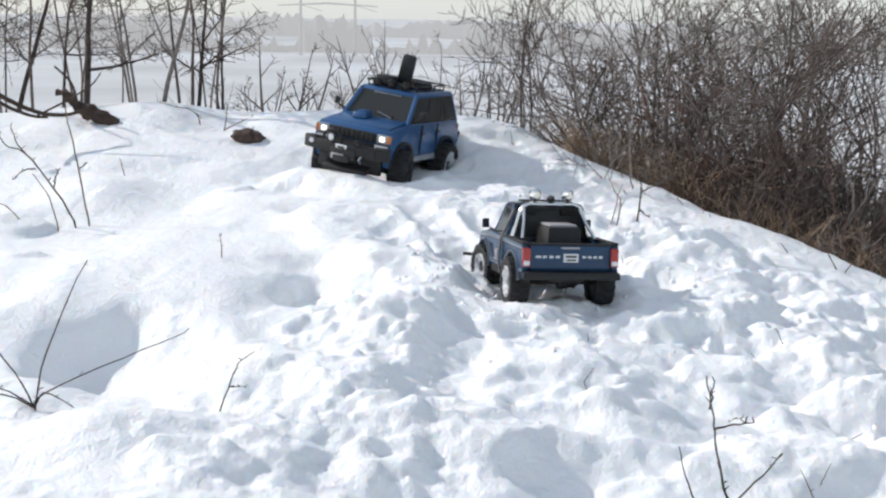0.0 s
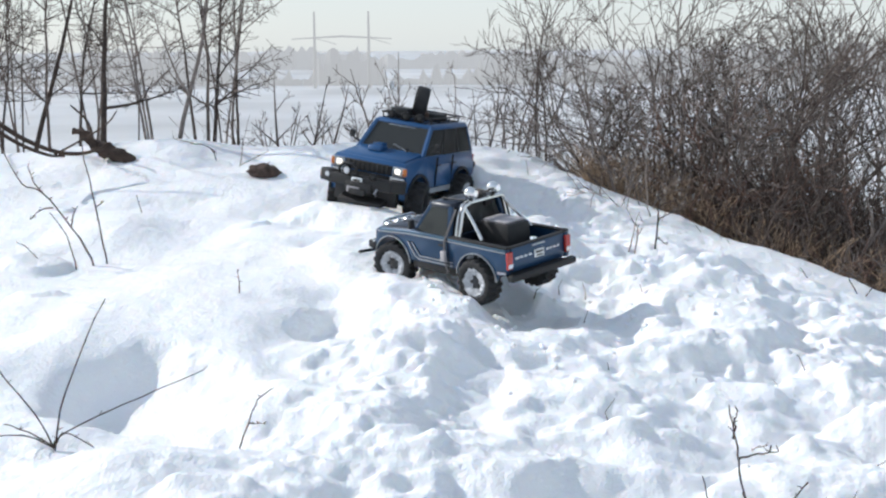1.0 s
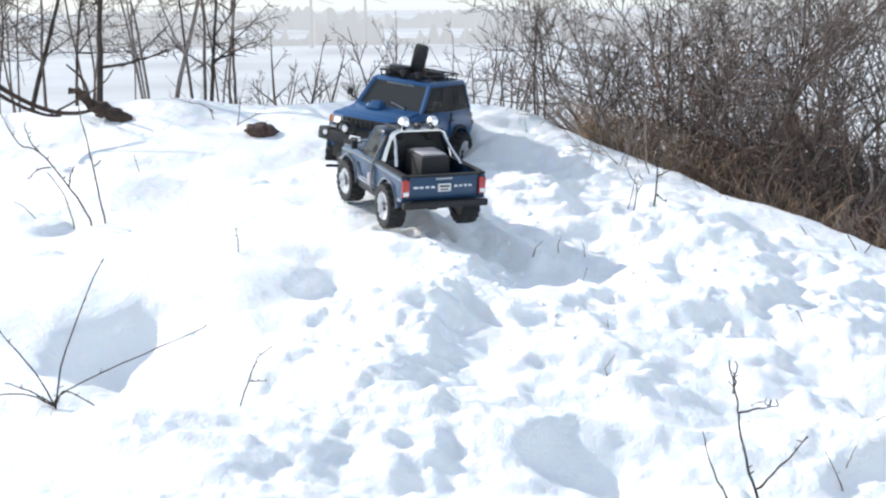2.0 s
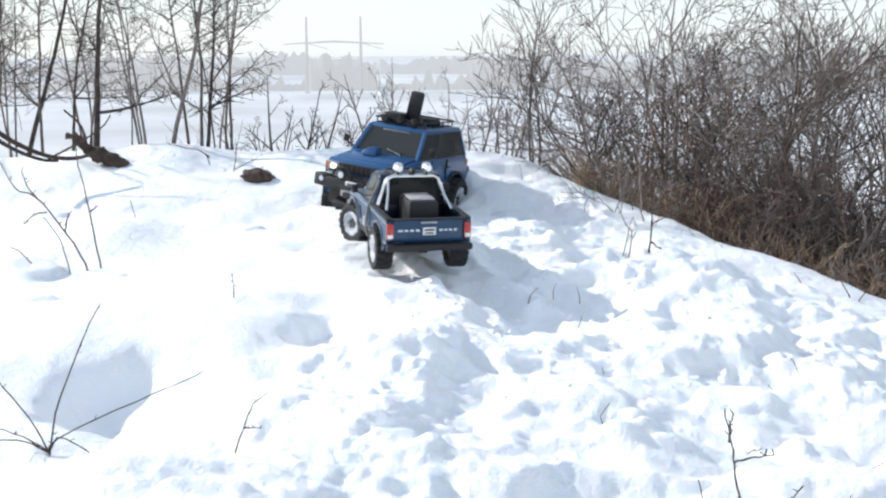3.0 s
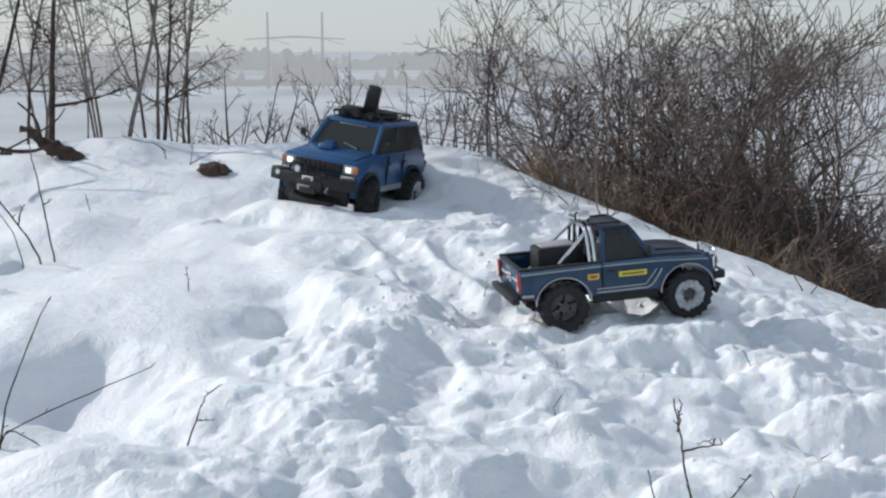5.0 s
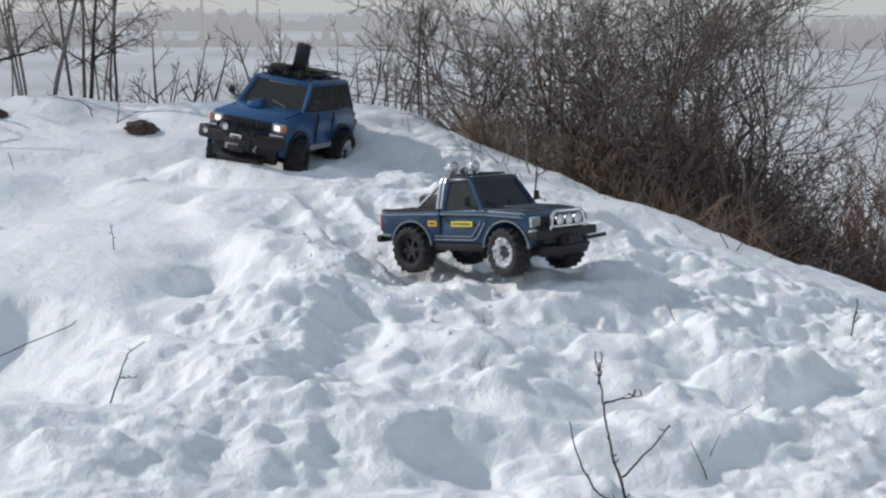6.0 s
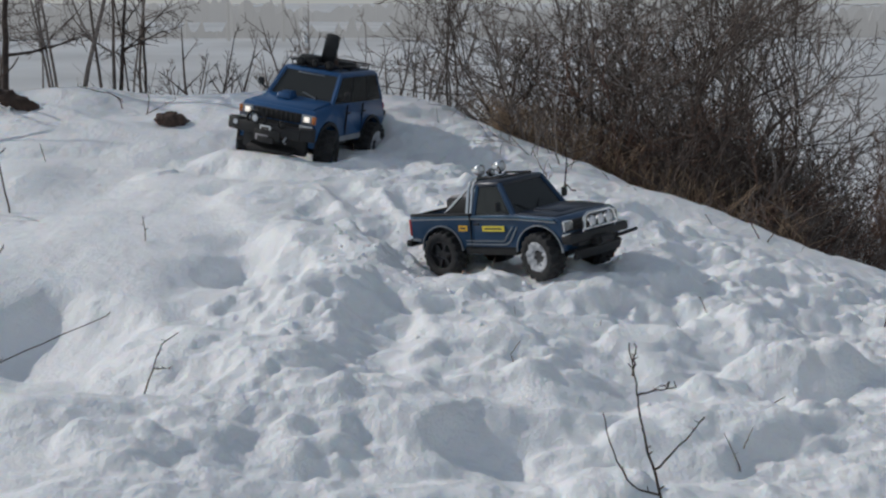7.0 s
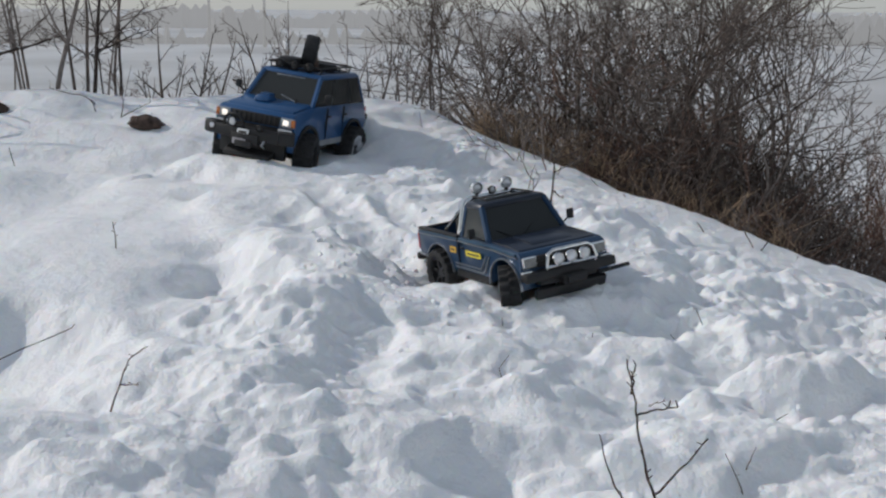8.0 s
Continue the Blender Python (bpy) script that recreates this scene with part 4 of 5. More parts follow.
def tubes_mesh(name, runs, mat, sides=5):
    """One mesh of tapered twigs from runs of (points, start radius, end radius)."""
    verts, faces = [], []
    for pts, r0, r1 in runs:
        side = None
        n0 = len(verts)
        n = len(pts)
        for i, p in enumerate(pts):
            d = pts[min(i + 1, n - 1)] - pts[max(i - 1, 0)]
            d = d.normalized() if d.length > 1e-9 else Vector((0, 0, 1))
            side = side or d.orthogonal().normalized()
            side = (side - d * side.dot(d)).normalized()
            up = d.cross(side)
            r = r0 + (r1 - r0) * i / max(n - 1, 1)
            for k in range(sides):
                a = 2 * math.pi * k / sides
                verts.append(p + r * (side * math.cos(a) + up * math.sin(a)))
        for i in range(n - 1):
            for k in range(sides):
                a, b = n0 + i * sides + k, n0 + i * sides + (k + 1) % sides
                faces.append((a, b, b + sides, a + sides))
    me = bpy.data.meshes.new(name)
    me.from_pydata([tuple(v) for v in verts], [], faces)
    me.materials.append(mat)
    me.shade_smooth()
    return me


def grow(rnd, start, direction, length, radius, depth, runs, wander=0.18, up=0.08, fork=(3, 6), spread=(25, 60), shrink=(0.35, 0.62), stiff=1.0):
    """A wandering twig with side twigs on it."""
    n = max(4, int(length / 0.05)) if depth > 0 else 4
    pts, d = [Vector(start)], Vector(direction).normalized()
    for _ in range(n):
        d = (d + Vector((rnd.gauss(0, wander), rnd.gauss(0, wander), rnd.gauss(0, wander * 0.6) + up)) * 0.5 * stiff).normalized()
        pts.append(pts[-1] + d * length / n)
    runs.append((pts, radius, max(radius * 0.13, 0.0009)))
    if depth > 0:
        for _ in range(rnd.randint(*fork)):
            f = rnd.uniform(0.22, 0.95)
            i = min(int(f * n), n - 1)
            at = pts[i].lerp(pts[i + 1], f * n - i)
            tangent = (pts[i + 1] - pts[i]).normalized()
            axis_ = Vector((rnd.gauss(0, 1), rnd.gauss(0, 1), rnd.gauss(0, 1))).cross(tangent)
            if axis_.length < 1e-6:
                continue
            side = Matrix.Rotation(radians(rnd.uniform(*spread)), 3, axis_.normalized()) @ tangent
            grow(rnd, at, side, length * rnd.uniform(*shrink) * (1.15 - 0.5 * f), max(radius * (1 - 0.65 * f) * 0.66, 0.0011), depth - 1, runs, wander, up, fork, spread, shrink)


def shrub(name, label, category, x, y, height_, radius, seed, mat, lean=(0, 0), depth=2, group="", z=None, stems=1, splay=0.25, **kw):
    """A bare woody plant: each stem is a trunk, its side twigs are the branches."""
    rnd = random.Random(seed)
    base_z = (ground_z(x, y) if z is None else z) - 0.03
    thing = tagged(new(name), label, category, group)
    thing.matrix_basis = pose(x, y, base_z)
    for _ in range(stems):
        runs = []
        d = Vector((lean[0] + rnd.gauss(0, splay), lean[1] + rnd.gauss(0, splay), 1))
        at = (rnd.gauss(0, 0.012 * stems ** 0.5), rnd.gauss(0, 0.012 * stems ** 0.5), 0) if stems > 1 else (0, 0, 0)
        grow(rnd, at, d, height_ * rnd.uniform(0.8, 1.1) if stems > 1 else height_, radius * (rnd.uniform(0.7, 1.1) if stems > 1 else 1), depth, runs, **kw)
        trunk = new("trunk", tubes_mesh("trunk", runs[:1], mat, 7))
        trunk.parent = thing
        if len(runs) > 1:
            crown = tagged(new("crown", tubes_mesh("crown", runs[1:], mat, 4)), kind="stuff")
            crown.parent = thing
    return thing


def saplings():
    rnd = random.Random(11)
    stout = [(-1.12, 4.15, 0.0125, (0.0, 0)), (-0.89, 4.2, 0.009, (0.03, 0)), (-0.79, 4.3, 0.008, (0.0, 0)), (-0.80, 4.25, 0.007, (0.05, 0)), (-1.47, 4.5, 0.010, (0.1, 0))]
    thin = [(rnd.uniform(-1.75, -0.80), rnd.uniform(4.15, 4.9), rnd.uniform(0.0035, 0.0065), (rnd.uniform(-0.10, 0.10), 0)) for _ in range(26)]
    for k, (x, y, r, lean) in enumerate(stout + thin):
        shrub("sapling", "bare dark sapling with thin thorny branches behind the snow brow", "sapling", x, y, rnd.uniform(0.85, 1.2), r, 100 + k, BARK_DARK if r > 0.009 else (BARK, BARK_GREY, BARK_DARK)[k % 3],
              lean, 2, "saplings behind the brow", z=1.08, splay=0.04, wander=0.24, fork=(10, 15), spread=(45, 90), up=0.07, shrink=(0.14, 0.34), stiff=0.35)


def thicket():
    """Tall spreading shrubs over an undergrowth of thin stems, thickest in the middle of the slope."""
    rnd = random.Random(12)
    for k in range(20):
        u = (k + rnd.random()) / 20
        x = 0.55 + 0.62 * u ** 0.75
        y = 4.02 + rnd.uniform(0.0, 0.45) - 0.45 * u
        core = math.exp(-((x - 0.98) / 0.32) ** 2)
        mat = BARK if k % 3 else BARK_GREY
        shrub("tall_shrub", "tall bare shrub with forking knobbly branches", "shrub", x, y, 0.84 + 0.34 * core + rnd.uniform(-0.08, 0.08), rnd.uniform(0.0085, 0.0125), 800 + k, mat,
              (0.36 * (u - 0.35) + rnd.uniform(-0.1, 0.1), rnd.uniform(-0.12, 0.1)), 3, "thicket on the slope", stems=2, splay=0.24, wander=0.30, fork=(4, 7), spread=(30, 65), up=0.10, shrink=(0.40, 0.62))
    for k in range(94):
        u = rnd.random()
        x = 0.60 + 0.58 * u ** 0.7 if k < 42 else rnd.gauss(1.03, 0.11)
        y = 3.95 + rnd.uniform(0.0, 0.7) - 0.50 * u
        mat = BARK_GREY if rnd.random() < 0.35 else BARK if rnd.random() < 0.5 else BARK_RED
        shrub("bare_shrub", "bare brown shrub with a tangle of fine twigs", "shrub", x, y, rnd.uniform(0.45, 0.80), rnd.uniform(0.003, 0.0055), 300 + k, mat,
              (rnd.uniform(-0.32, 0.32), rnd.uniform(-0.15, 0.1)), 2, "thicket on the slope", stems=3, splay=0.34, wander=0.34, fork=(5, 8), spread=(35, 80), up=0.06)
    # dense low brush behind the brow, thickest at its foot, running on down the slope
    for k in range(46):
        x = rnd.gauss(1.05, 0.12) if k < 38 else rnd.uniform(0.62, 0.9)
        edge = float(np.interp(x, [0.33, 0.67, 0.89, 1.1, 1.6, 2.2], [3.85, 3.58, 3.3, 3.15, 2.9, 2.66]))
        tall = rnd.uniform(0.34, 0.60) if k < 38 else rnd.uniform(0.26, 0.42)
        shrub("brush", "dense brown brush of fine dead stems", "shrub", x, edge + rnd.uniform(0.30, 0.75), tall, rnd.uniform(0.003, 0.005), 1200 + k, (BARK_RED, BARK_GREY, BARK, STRAW)[k % 4],
              (rnd.uniform(-0.3, 0.3), rnd.uniform(-0.12, 0.12)), 2, "low brush behind the brow", stems=4, splay=0.36, wander=0.32, fork=(5, 8), spread=(25, 70), up=0.08, shrink=(0.4, 0.65))

    # reddish bushes farther down the slope, whose tops show over the brow
    for k in range(22):
        x = rnd.uniform(1.62, 2.7)
        y = rnd.uniform(4.0, 5.0)
        top = 0.80 + 0.06 * rnd.uniform(-1, 1) - 0.10 * abs(x - 2.1)
        foot = ground_base(x, y)
        shrub("reddish_bush", "fine reddish-brown bush down the slope", "shrub", x, y, top - foot, rnd.uniform(0.006, 0.009), 1500 + k, BARK_RED,
              (rnd.uniform(-0.2, 0.2), rnd.uniform(-0.1, 0.1)), 3, "bushes down the slope", z=foot, stems=3, splay=0.2, wander=0.25, fork=(5, 7), spread=(20, 50), up=0.12, shrink=(0.35, 0.55))


def small_shrubs():
    """Stout upright shoots along the brow, and the thin spreading shrub beside the thicket."""
    low = "low bare shrub with upright twigs beyond the brow"
    for k, (x, h, r, lean, stems, mat) in enumerate([
            (-0.665, 0.20, 0.0045, (-0.10, 0), 2, BARK), (-0.61, 0.17, 0.0035, (-0.3, 0), 3, BARK_GREY), (-0.57, 0.34, 0.0062, (0.03, 0), 1, BARK), (-0.54, 0.24, 0.004, (0.2, 0), 2, BARK),
            (-0.47, 0.30, 0.0058, (0.06, 0), 1, BARK_DARK), (-0.405, 0.30, 0.0058, (0.28, 0), 1, BARK), (-0.43, 0.18, 0.0035, (0.3, 0), 2, BARK_GREY), (-0.30, 0.22, 0.004, (0.2, 0), 2, BARK_GREY),
            (-0.22, 0.36, 0.0055, (-0.40, 0), 1, BARK), (-0.17, 0.40, 0.005, (0.02, 0), 2, BARK_GREY), (-0.08, 0.33, 0.0045, (0.12, 0), 2, BARK_GREY), (0.03, 0.30, 0.004, (0.1, 0), 3, BARK_GREY),
            (0.12, 0.34, 0.0045, (0.2, 0), 3, BARK_GREY), (0.20, 0.28, 0.004, (0.1, 0), 3, BARK_GREY), (0.25, 0.40, 0.0045, (0.3, 0), 3, BARK_GREY)]):
        shrub("small_shrub", low, "shrub", x, 4.32 + 0.03 * (k % 4), h, r, 600 + k, mat, lean, 2, "shrubs along the brow", z=1.10 - 0.10 * max(0, x), stems=stems, splay=0.12, wander=0.12, fork=(3, 6), spread=(30, 60), up=0.05, shrink=(0.25, 0.45))
    for k, lean in enumerate(((-0.40, 0), (-0.10, 0), (0.22, 0))):
        shrub("thin_shrub", "thin spreading bare shrub beside the thicket", "shrub", 0.315 + 0.012 * k, 4.18 + 0.03 * k, 0.74 - 0.08 * k, 0.0048, 640 + k, BARK_GREY if k % 2 else BARK, lean, 2, "shrubs along the brow", z=1.0, wander=0.12, fork=(4, 6), spread=(25, 45), up=0.05, shrink=(0.35, 0.5))


def dry_grass(name, count, region, tall, mat, seed, label):
    rnd = random.Random(seed)
    runs = []
    for _ in range(count):
        x, y = region(rnd)
        z = ground_base(x, y)
        d = Vector((rnd.gauss(0, 0.3), rnd.gauss(0, 0.3), 1)).normalized()
        h = tall * rnd.uniform(0.4, 1.1)
        a = Vector((x, y, z - 0.02))
        bend = Vector((rnd.gauss(0, 0.25), rnd.gauss(0, 0.25), -0.12)) * h
        runs.append(([a, a + d * h * 0.5, a + d * h + bend], 0.0016, 0.0006))
    return tagged(new(name, tubes_mesh(name, runs, mat, 3)), label, "dry grass", kind="stuff")


saplings()
thicket()
small_shrubs()


def right_slope(rnd):
    u = rnd.random()
    x = 0.44 + 0.78 * u ** 1.25
    return x, np.interp(x, [0.33, 0.67, 0.89, 1.1, 1.6, 2.2], [3.95, 3.70, 3.45, 3.3, 3.05, 2.8]) + abs(rnd.gauss(0, 0.22))


dry_grass("dry_grass", 2000, right_slope, 0.22, STRAW, 21, "dry straw-brown grass and weeds under the shrubs")
dry_grass("snow_stalks", 46, lambda r: (r.uniform(0.15, 1.2), r.uniform(1.75, 3.0)), 0.05, BARK_GREY, 25, "sparse dry grass stalks poking out of the snow")
dry_grass("dry_brush", 700, lambda r: (r.uniform(1.05, 1.9), r.uniform(3.2, 4.0)), 0.16, BARK_RED, 22, "low reddish-brown brush on the slope")


dry_grass("brow_grass", 260, lambda r: (r.uniform(-1.0, 0.45), r.uniform(4.2, 4.7)), 0.20, BARK_GREY, 27, "thin pale dead stalks along the brow")


# ---- twigs that stand in the snow ----
def bend(points, steps=4):
    """A smooth run through a few points."""
    p = [Vector(v) for v in points]
    if len(p) == 2:
        return [p[0].lerp(p[1], k / 4) for k in range(5)]
    out = []
    for i in range(len(p) - 1):
        a, b, c, d = p[max(i - 1, 0)], p[i], p[i + 1], p[min(i + 2, len(p) - 1)]
        for k in range(steps):
            t = k / steps
            out.append(0.5 * (2 * b + (c - a) * t + (2 * a - 5 * b + 4 * c - d) * t * t + (3 * b - a - 3 * c + d) * t ** 3))
    return out + [p[-1]]


def twig(name, label, mat, radius, stalks, buds=4):
    """A bare plant in the snow: each stalk is a smooth run through its points, with small spurs."""
    rnd = random.Random(len(label) * 31 + int(1000 * abs(stalks[0][0][0])))
    root = Vector(stalks[0][0])
    thing = tagged(new(name), label, name.split("_")[1], "twigs in the snow")
    foot = ground_z(root.x, root.y) - 0.012
    thing.matrix_basis = Matrix.Translation((root.x, root.y, foot))
    for n, stalk in enumerate(stalks):
        pts = [p - Vector((root.x, root.y, foot)) for p in bend(stalk)]
        if n == 0:
            pts[0].z = min(pts[0].z, -0.005)
        pts = [p + Vector((rnd.gauss(0, 1), 0, rnd.gauss(0, 1))) * 0.0008 for p in pts]
        r = radius if n == 0 else radius * 0.8
        runs = [(pts, r, r * 0.45)]
        for _ in range(buds if len(pts) > 6 else 1):
            i = rnd.randint(2, len(pts) - 1)
            d = Vector((rnd.uniform(-1, 1), rnd.uniform(-0.4, 0.4), rnd.uniform(0.1, 1))).normalized()
            runs.append(([pts[i], pts[i] + d * rnd.uniform(2.0, 5.0) * radius], r * 0.6, r * 0.3))
        stem = new("stalk", tubes_mesh("stalk", runs, mat, 6))
        stem.parent = thing
    return thing


twig("thorny_twig", "star of bare brown twigs sprawling out of the snow", BARK_DARK, 0.0019, [[(-0.595, 1.865, 0.849), (-0.575, 1.875, 0.956), (-0.503, 1.844, 1.101)], [(-0.595, 1.865, 0.867), (-0.58, 1.875, 0.889), (-0.448, 1.844, 0.955), (-0.362, 1.896, 0.984)], [(-0.595, 1.865, 0.867), (-0.625, 1.875, 0.92), (-0.664, 1.844, 0.991), (-0.708, 1.896, 1.015)], [(-0.595, 1.865, 0.867), (-0.636, 1.875, 0.882), (-0.668, 1.844, 0.893), (-0.715, 1.896, 0.871)], [(-0.595, 1.865, 0.867), (-0.627, 1.875, 0.884), (-0.663, 1.844, 0.911)], [(-0.595, 1.865, 0.867), (-0.583, 1.875, 0.887), (-0.547, 1.844, 0.888), (-0.527, 1.896, 0.847)]])
twig("bare_twig", "thin bent twig rising from the snow", BARK, 0.0016, [[(-0.305, 1.82, 0.852), (-0.285, 1.831, 0.914), (-0.263, 1.799, 0.961), (-0.251, 1.852, 0.962)], [(-0.282, 1.82, 0.917), (-0.272, 1.831, 0.916), (-0.252, 1.799, 0.924)]])
twig("budded_twig", "upright forked twig with swollen buds in the snow", BARK_DARK, 0.0021, [[(0.442, 1.499, 0.76), (0.419, 1.509, 0.853), (0.397, 1.479, 0.911), (0.4, 1.529, 0.933), (0.378, 1.46, 0.993), (0.387, 1.548, 1.021)], [(0.426, 1.499, 0.829), (0.39, 1.509, 0.838), (0.357, 1.479, 0.897), (0.353, 1.529, 0.931)], [(0.416, 1.499, 0.862), (0.449, 1.509, 0.891), (0.473, 1.479, 0.941)], [(0.39, 1.499, 0.966), (0.417, 1.509, 0.968), (0.436, 1.479, 0.982)], [(0.383, 1.499, 0.992), (0.387, 1.509, 1.009), (0.382, 1.479, 1.033)]])
twig("bare_twig", "leaning bare twig with short spurs in the snow", BARK, 0.0026, [[(-0.822, 3.049, 0.96), (-0.843, 3.061, 1.067), (-0.846, 3.025, 1.155), (-0.878, 3.085, 1.211), (-0.856, 3.001, 1.266)], [(-0.842, 3.049, 1.103), (-0.827, 3.061, 1.116)]])
twig("bare_twig", "leaning forked twig with short spurs in the snow", BARK, 0.0028, [[(-0.85, 3.041, 0.959), (-0.904, 3.053, 1.047), (-0.965, 3.017, 1.142), (-1.032, 3.077, 1.157), (-1.053, 2.993, 1.261)], [(-0.903, 3.041, 1.053), (-0.902, 3.053, 1.082), (-0.88, 3.017, 1.107)], [(-0.947, 3.041, 1.101), (-0.978, 3.053, 1.096), (-0.995, 3.017, 1.077)], [(-0.972, 3.041, 1.14), (-0.993, 3.053, 1.159), (-0.996, 3.017, 1.204)]])
twig("bare_twig", "thin leaning twig in the snow", BARK, 0.002, [[(-0.891, 3.02, 0.955), (-0.915, 3.032, 1.036), (-0.943, 2.996, 1.096)]])
twig("bare_twig", "short twig lying on the snow", BARK, 0.0016, [[(-0.963, 3.018, 0.953), (-1.01, 3.03, 1.002), (-1.025, 2.994, 1.024)]])
twig("bare_twig", "upright forked twig near the brow", BARK_DARK, 0.0026, [[(0.536, 3.156, 0.931), (0.547, 3.168, 1.032), (0.542, 3.132, 1.073), (0.542, 3.192, 1.083)], [(0.546, 3.156, 1.048), (0.564, 3.168, 1.057), (0.574, 3.132, 1.069)], [(0.547, 3.156, 1.005), (0.559, 3.168, 0.992), (0.565, 3.132, 0.991)]])
twig("bare_twig", "thin forked twig near the brow", BARK_GREY, 0.002, [[(0.486, 3.156, 0.937), (0.498, 3.168, 1.018), (0.478, 3.132, 1.052), (0.463, 3.192, 1.095)], [(0.494, 3.156, 1.005), (0.508, 3.168, 1.025)]])
twig("bare_twig", "thin straight twig near the brow", BARK_GREY, 0.0018, [[(0.468, 3.147, 0.939), (0.488, 3.159, 1.027), (0.491, 3.123, 1.067)]])
twig("dry_stalk", "short dry stalk in the snow", BARK_GREY, 0.0015, [[(0.698, 3.367, 0.935), (0.695, 3.379, 0.98)]])
twig("dry_stalk", "short dry stalk in the snow", BARK_GREY, 0.0015, [[(0.735, 3.299, 0.922), (0.739, 3.311, 0.978)]])
twig("dry_stalk", "short dry stalk in the snow", BARK_GREY, 0.0015, [[(0.757, 3.32, 0.922), (0.777, 3.332, 0.966)]])
twig("bare_twig", "small forked twig in the snow", BARK, 0.0015, [[(0.704, 2.193, 0.822), (0.719, 2.205, 0.863), (0.722, 2.171, 0.895)], [(0.717, 2.193, 0.867), (0.711, 2.205, 0.863), (0.694, 2.171, 0.881)]])
twig("bare_twig", "thin leaning twig in the snow", BARK, 0.0015, [[(0.705, 2.234, 0.829), (0.665, 2.246, 0.917)]])
twig("dry_stalk", "upright dry stalk in the snow", BARK, 0.0017, [[(-0.42, 2.586, 0.919), (-0.423, 2.598, 0.982), (-0.419, 2.562, 1.031)]])
twig("dry_stalk", "short dry stalk in the snow", BARK, 0.002, [[(-0.823, 3.447, 1.002), (-0.844, 3.459, 1.085)]])
twig("dry_stalk", "dry stalk lying on the snow", BARK_GREY, 0.0014, [[(0.482, 1.928, 0.818), (0.512, 1.939, 0.837), (0.53, 1.907, 0.854)]])
twig("dry_stalk", "dry stalk lying on the snow", BARK_DARK, 0.0018, [[(0.627, 2.552, 0.854), (0.653, 2.564, 0.879), (0.67, 2.528, 0.897)]])
twig("bare_twig", "small forked twig on the brow", BARK, 0.0022, [[(1.018, 2.982, 0.857), (0.977, 2.994, 0.937)], [(1.018, 2.982, 0.877), (1.048, 2.994, 0.915)]])
twig("bare_twig", "small slanting twig on the brow", BARK, 0.002, [[(0.928, 3.047, 0.875), (0.883, 3.059, 0.941)]])
twig("bare_twig", "thin twig arching over the brow", BARK, 0.0022, [[(-0.701, 3.913, 1.117), (-0.723, 3.925, 1.177), (-0.775, 3.889, 1.197), (-0.842, 3.949, 1.207)], [(-0.721, 3.913, 1.178), (-0.706, 3.925, 1.161)]])
twig("bare_twig", "small forked twig on the brow", BARK_GREY, 0.0022, [[(-0.628, 3.872, 1.106), (-0.621, 3.884, 1.167), (-0.611, 3.848, 1.213)], [(-0.627, 3.872, 1.128), (-0.583, 3.884, 1.15), (-0.534, 3.848, 1.175)]])
twig("dry_stalk", "short stalk beside the dark stub", BARK, 0.0022, [[(-0.573, 3.81, 1.089), (-0.526, 3.822, 1.146)]])
twig("dry_stalk", "short dry stalk in the snow", BARK_GREY, 0.0013, [[(0.376, 1.912, 0.829), (0.38, 1.922, 0.866)]])
twig("dry_stalk", "short dry stalk in the snow", BARK_GREY, 0.0013, [[(0.206, 1.92, 0.849), (0.234, 1.93, 0.855), (0.266, 1.898, 0.859)]])
twig("dry_stalk", "dry stalk lying on the snow", BARK_GREY, 0.0016, [[(0.656, 1.824, 0.785), (0.699, 1.834, 0.786), (0.73, 1.803, 0.784)]])
twig("bare_twig", "small forked twig in the snow", BARK_GREY, 0.0014, [[(0.593, 1.691, 0.778), (0.565, 1.702, 0.84)], [(0.592, 1.691, 0.82), (0.604, 1.702, 0.844)]])
twig("bare_twig", "small dark twig in the snow", BARK, 0.0021, [[(1.066, 2.358, 0.805), (1.078, 2.37, 0.857), (1.069, 2.335, 0.899)], [(1.071, 2.358, 0.851), (1.089, 2.37, 0.863)]])


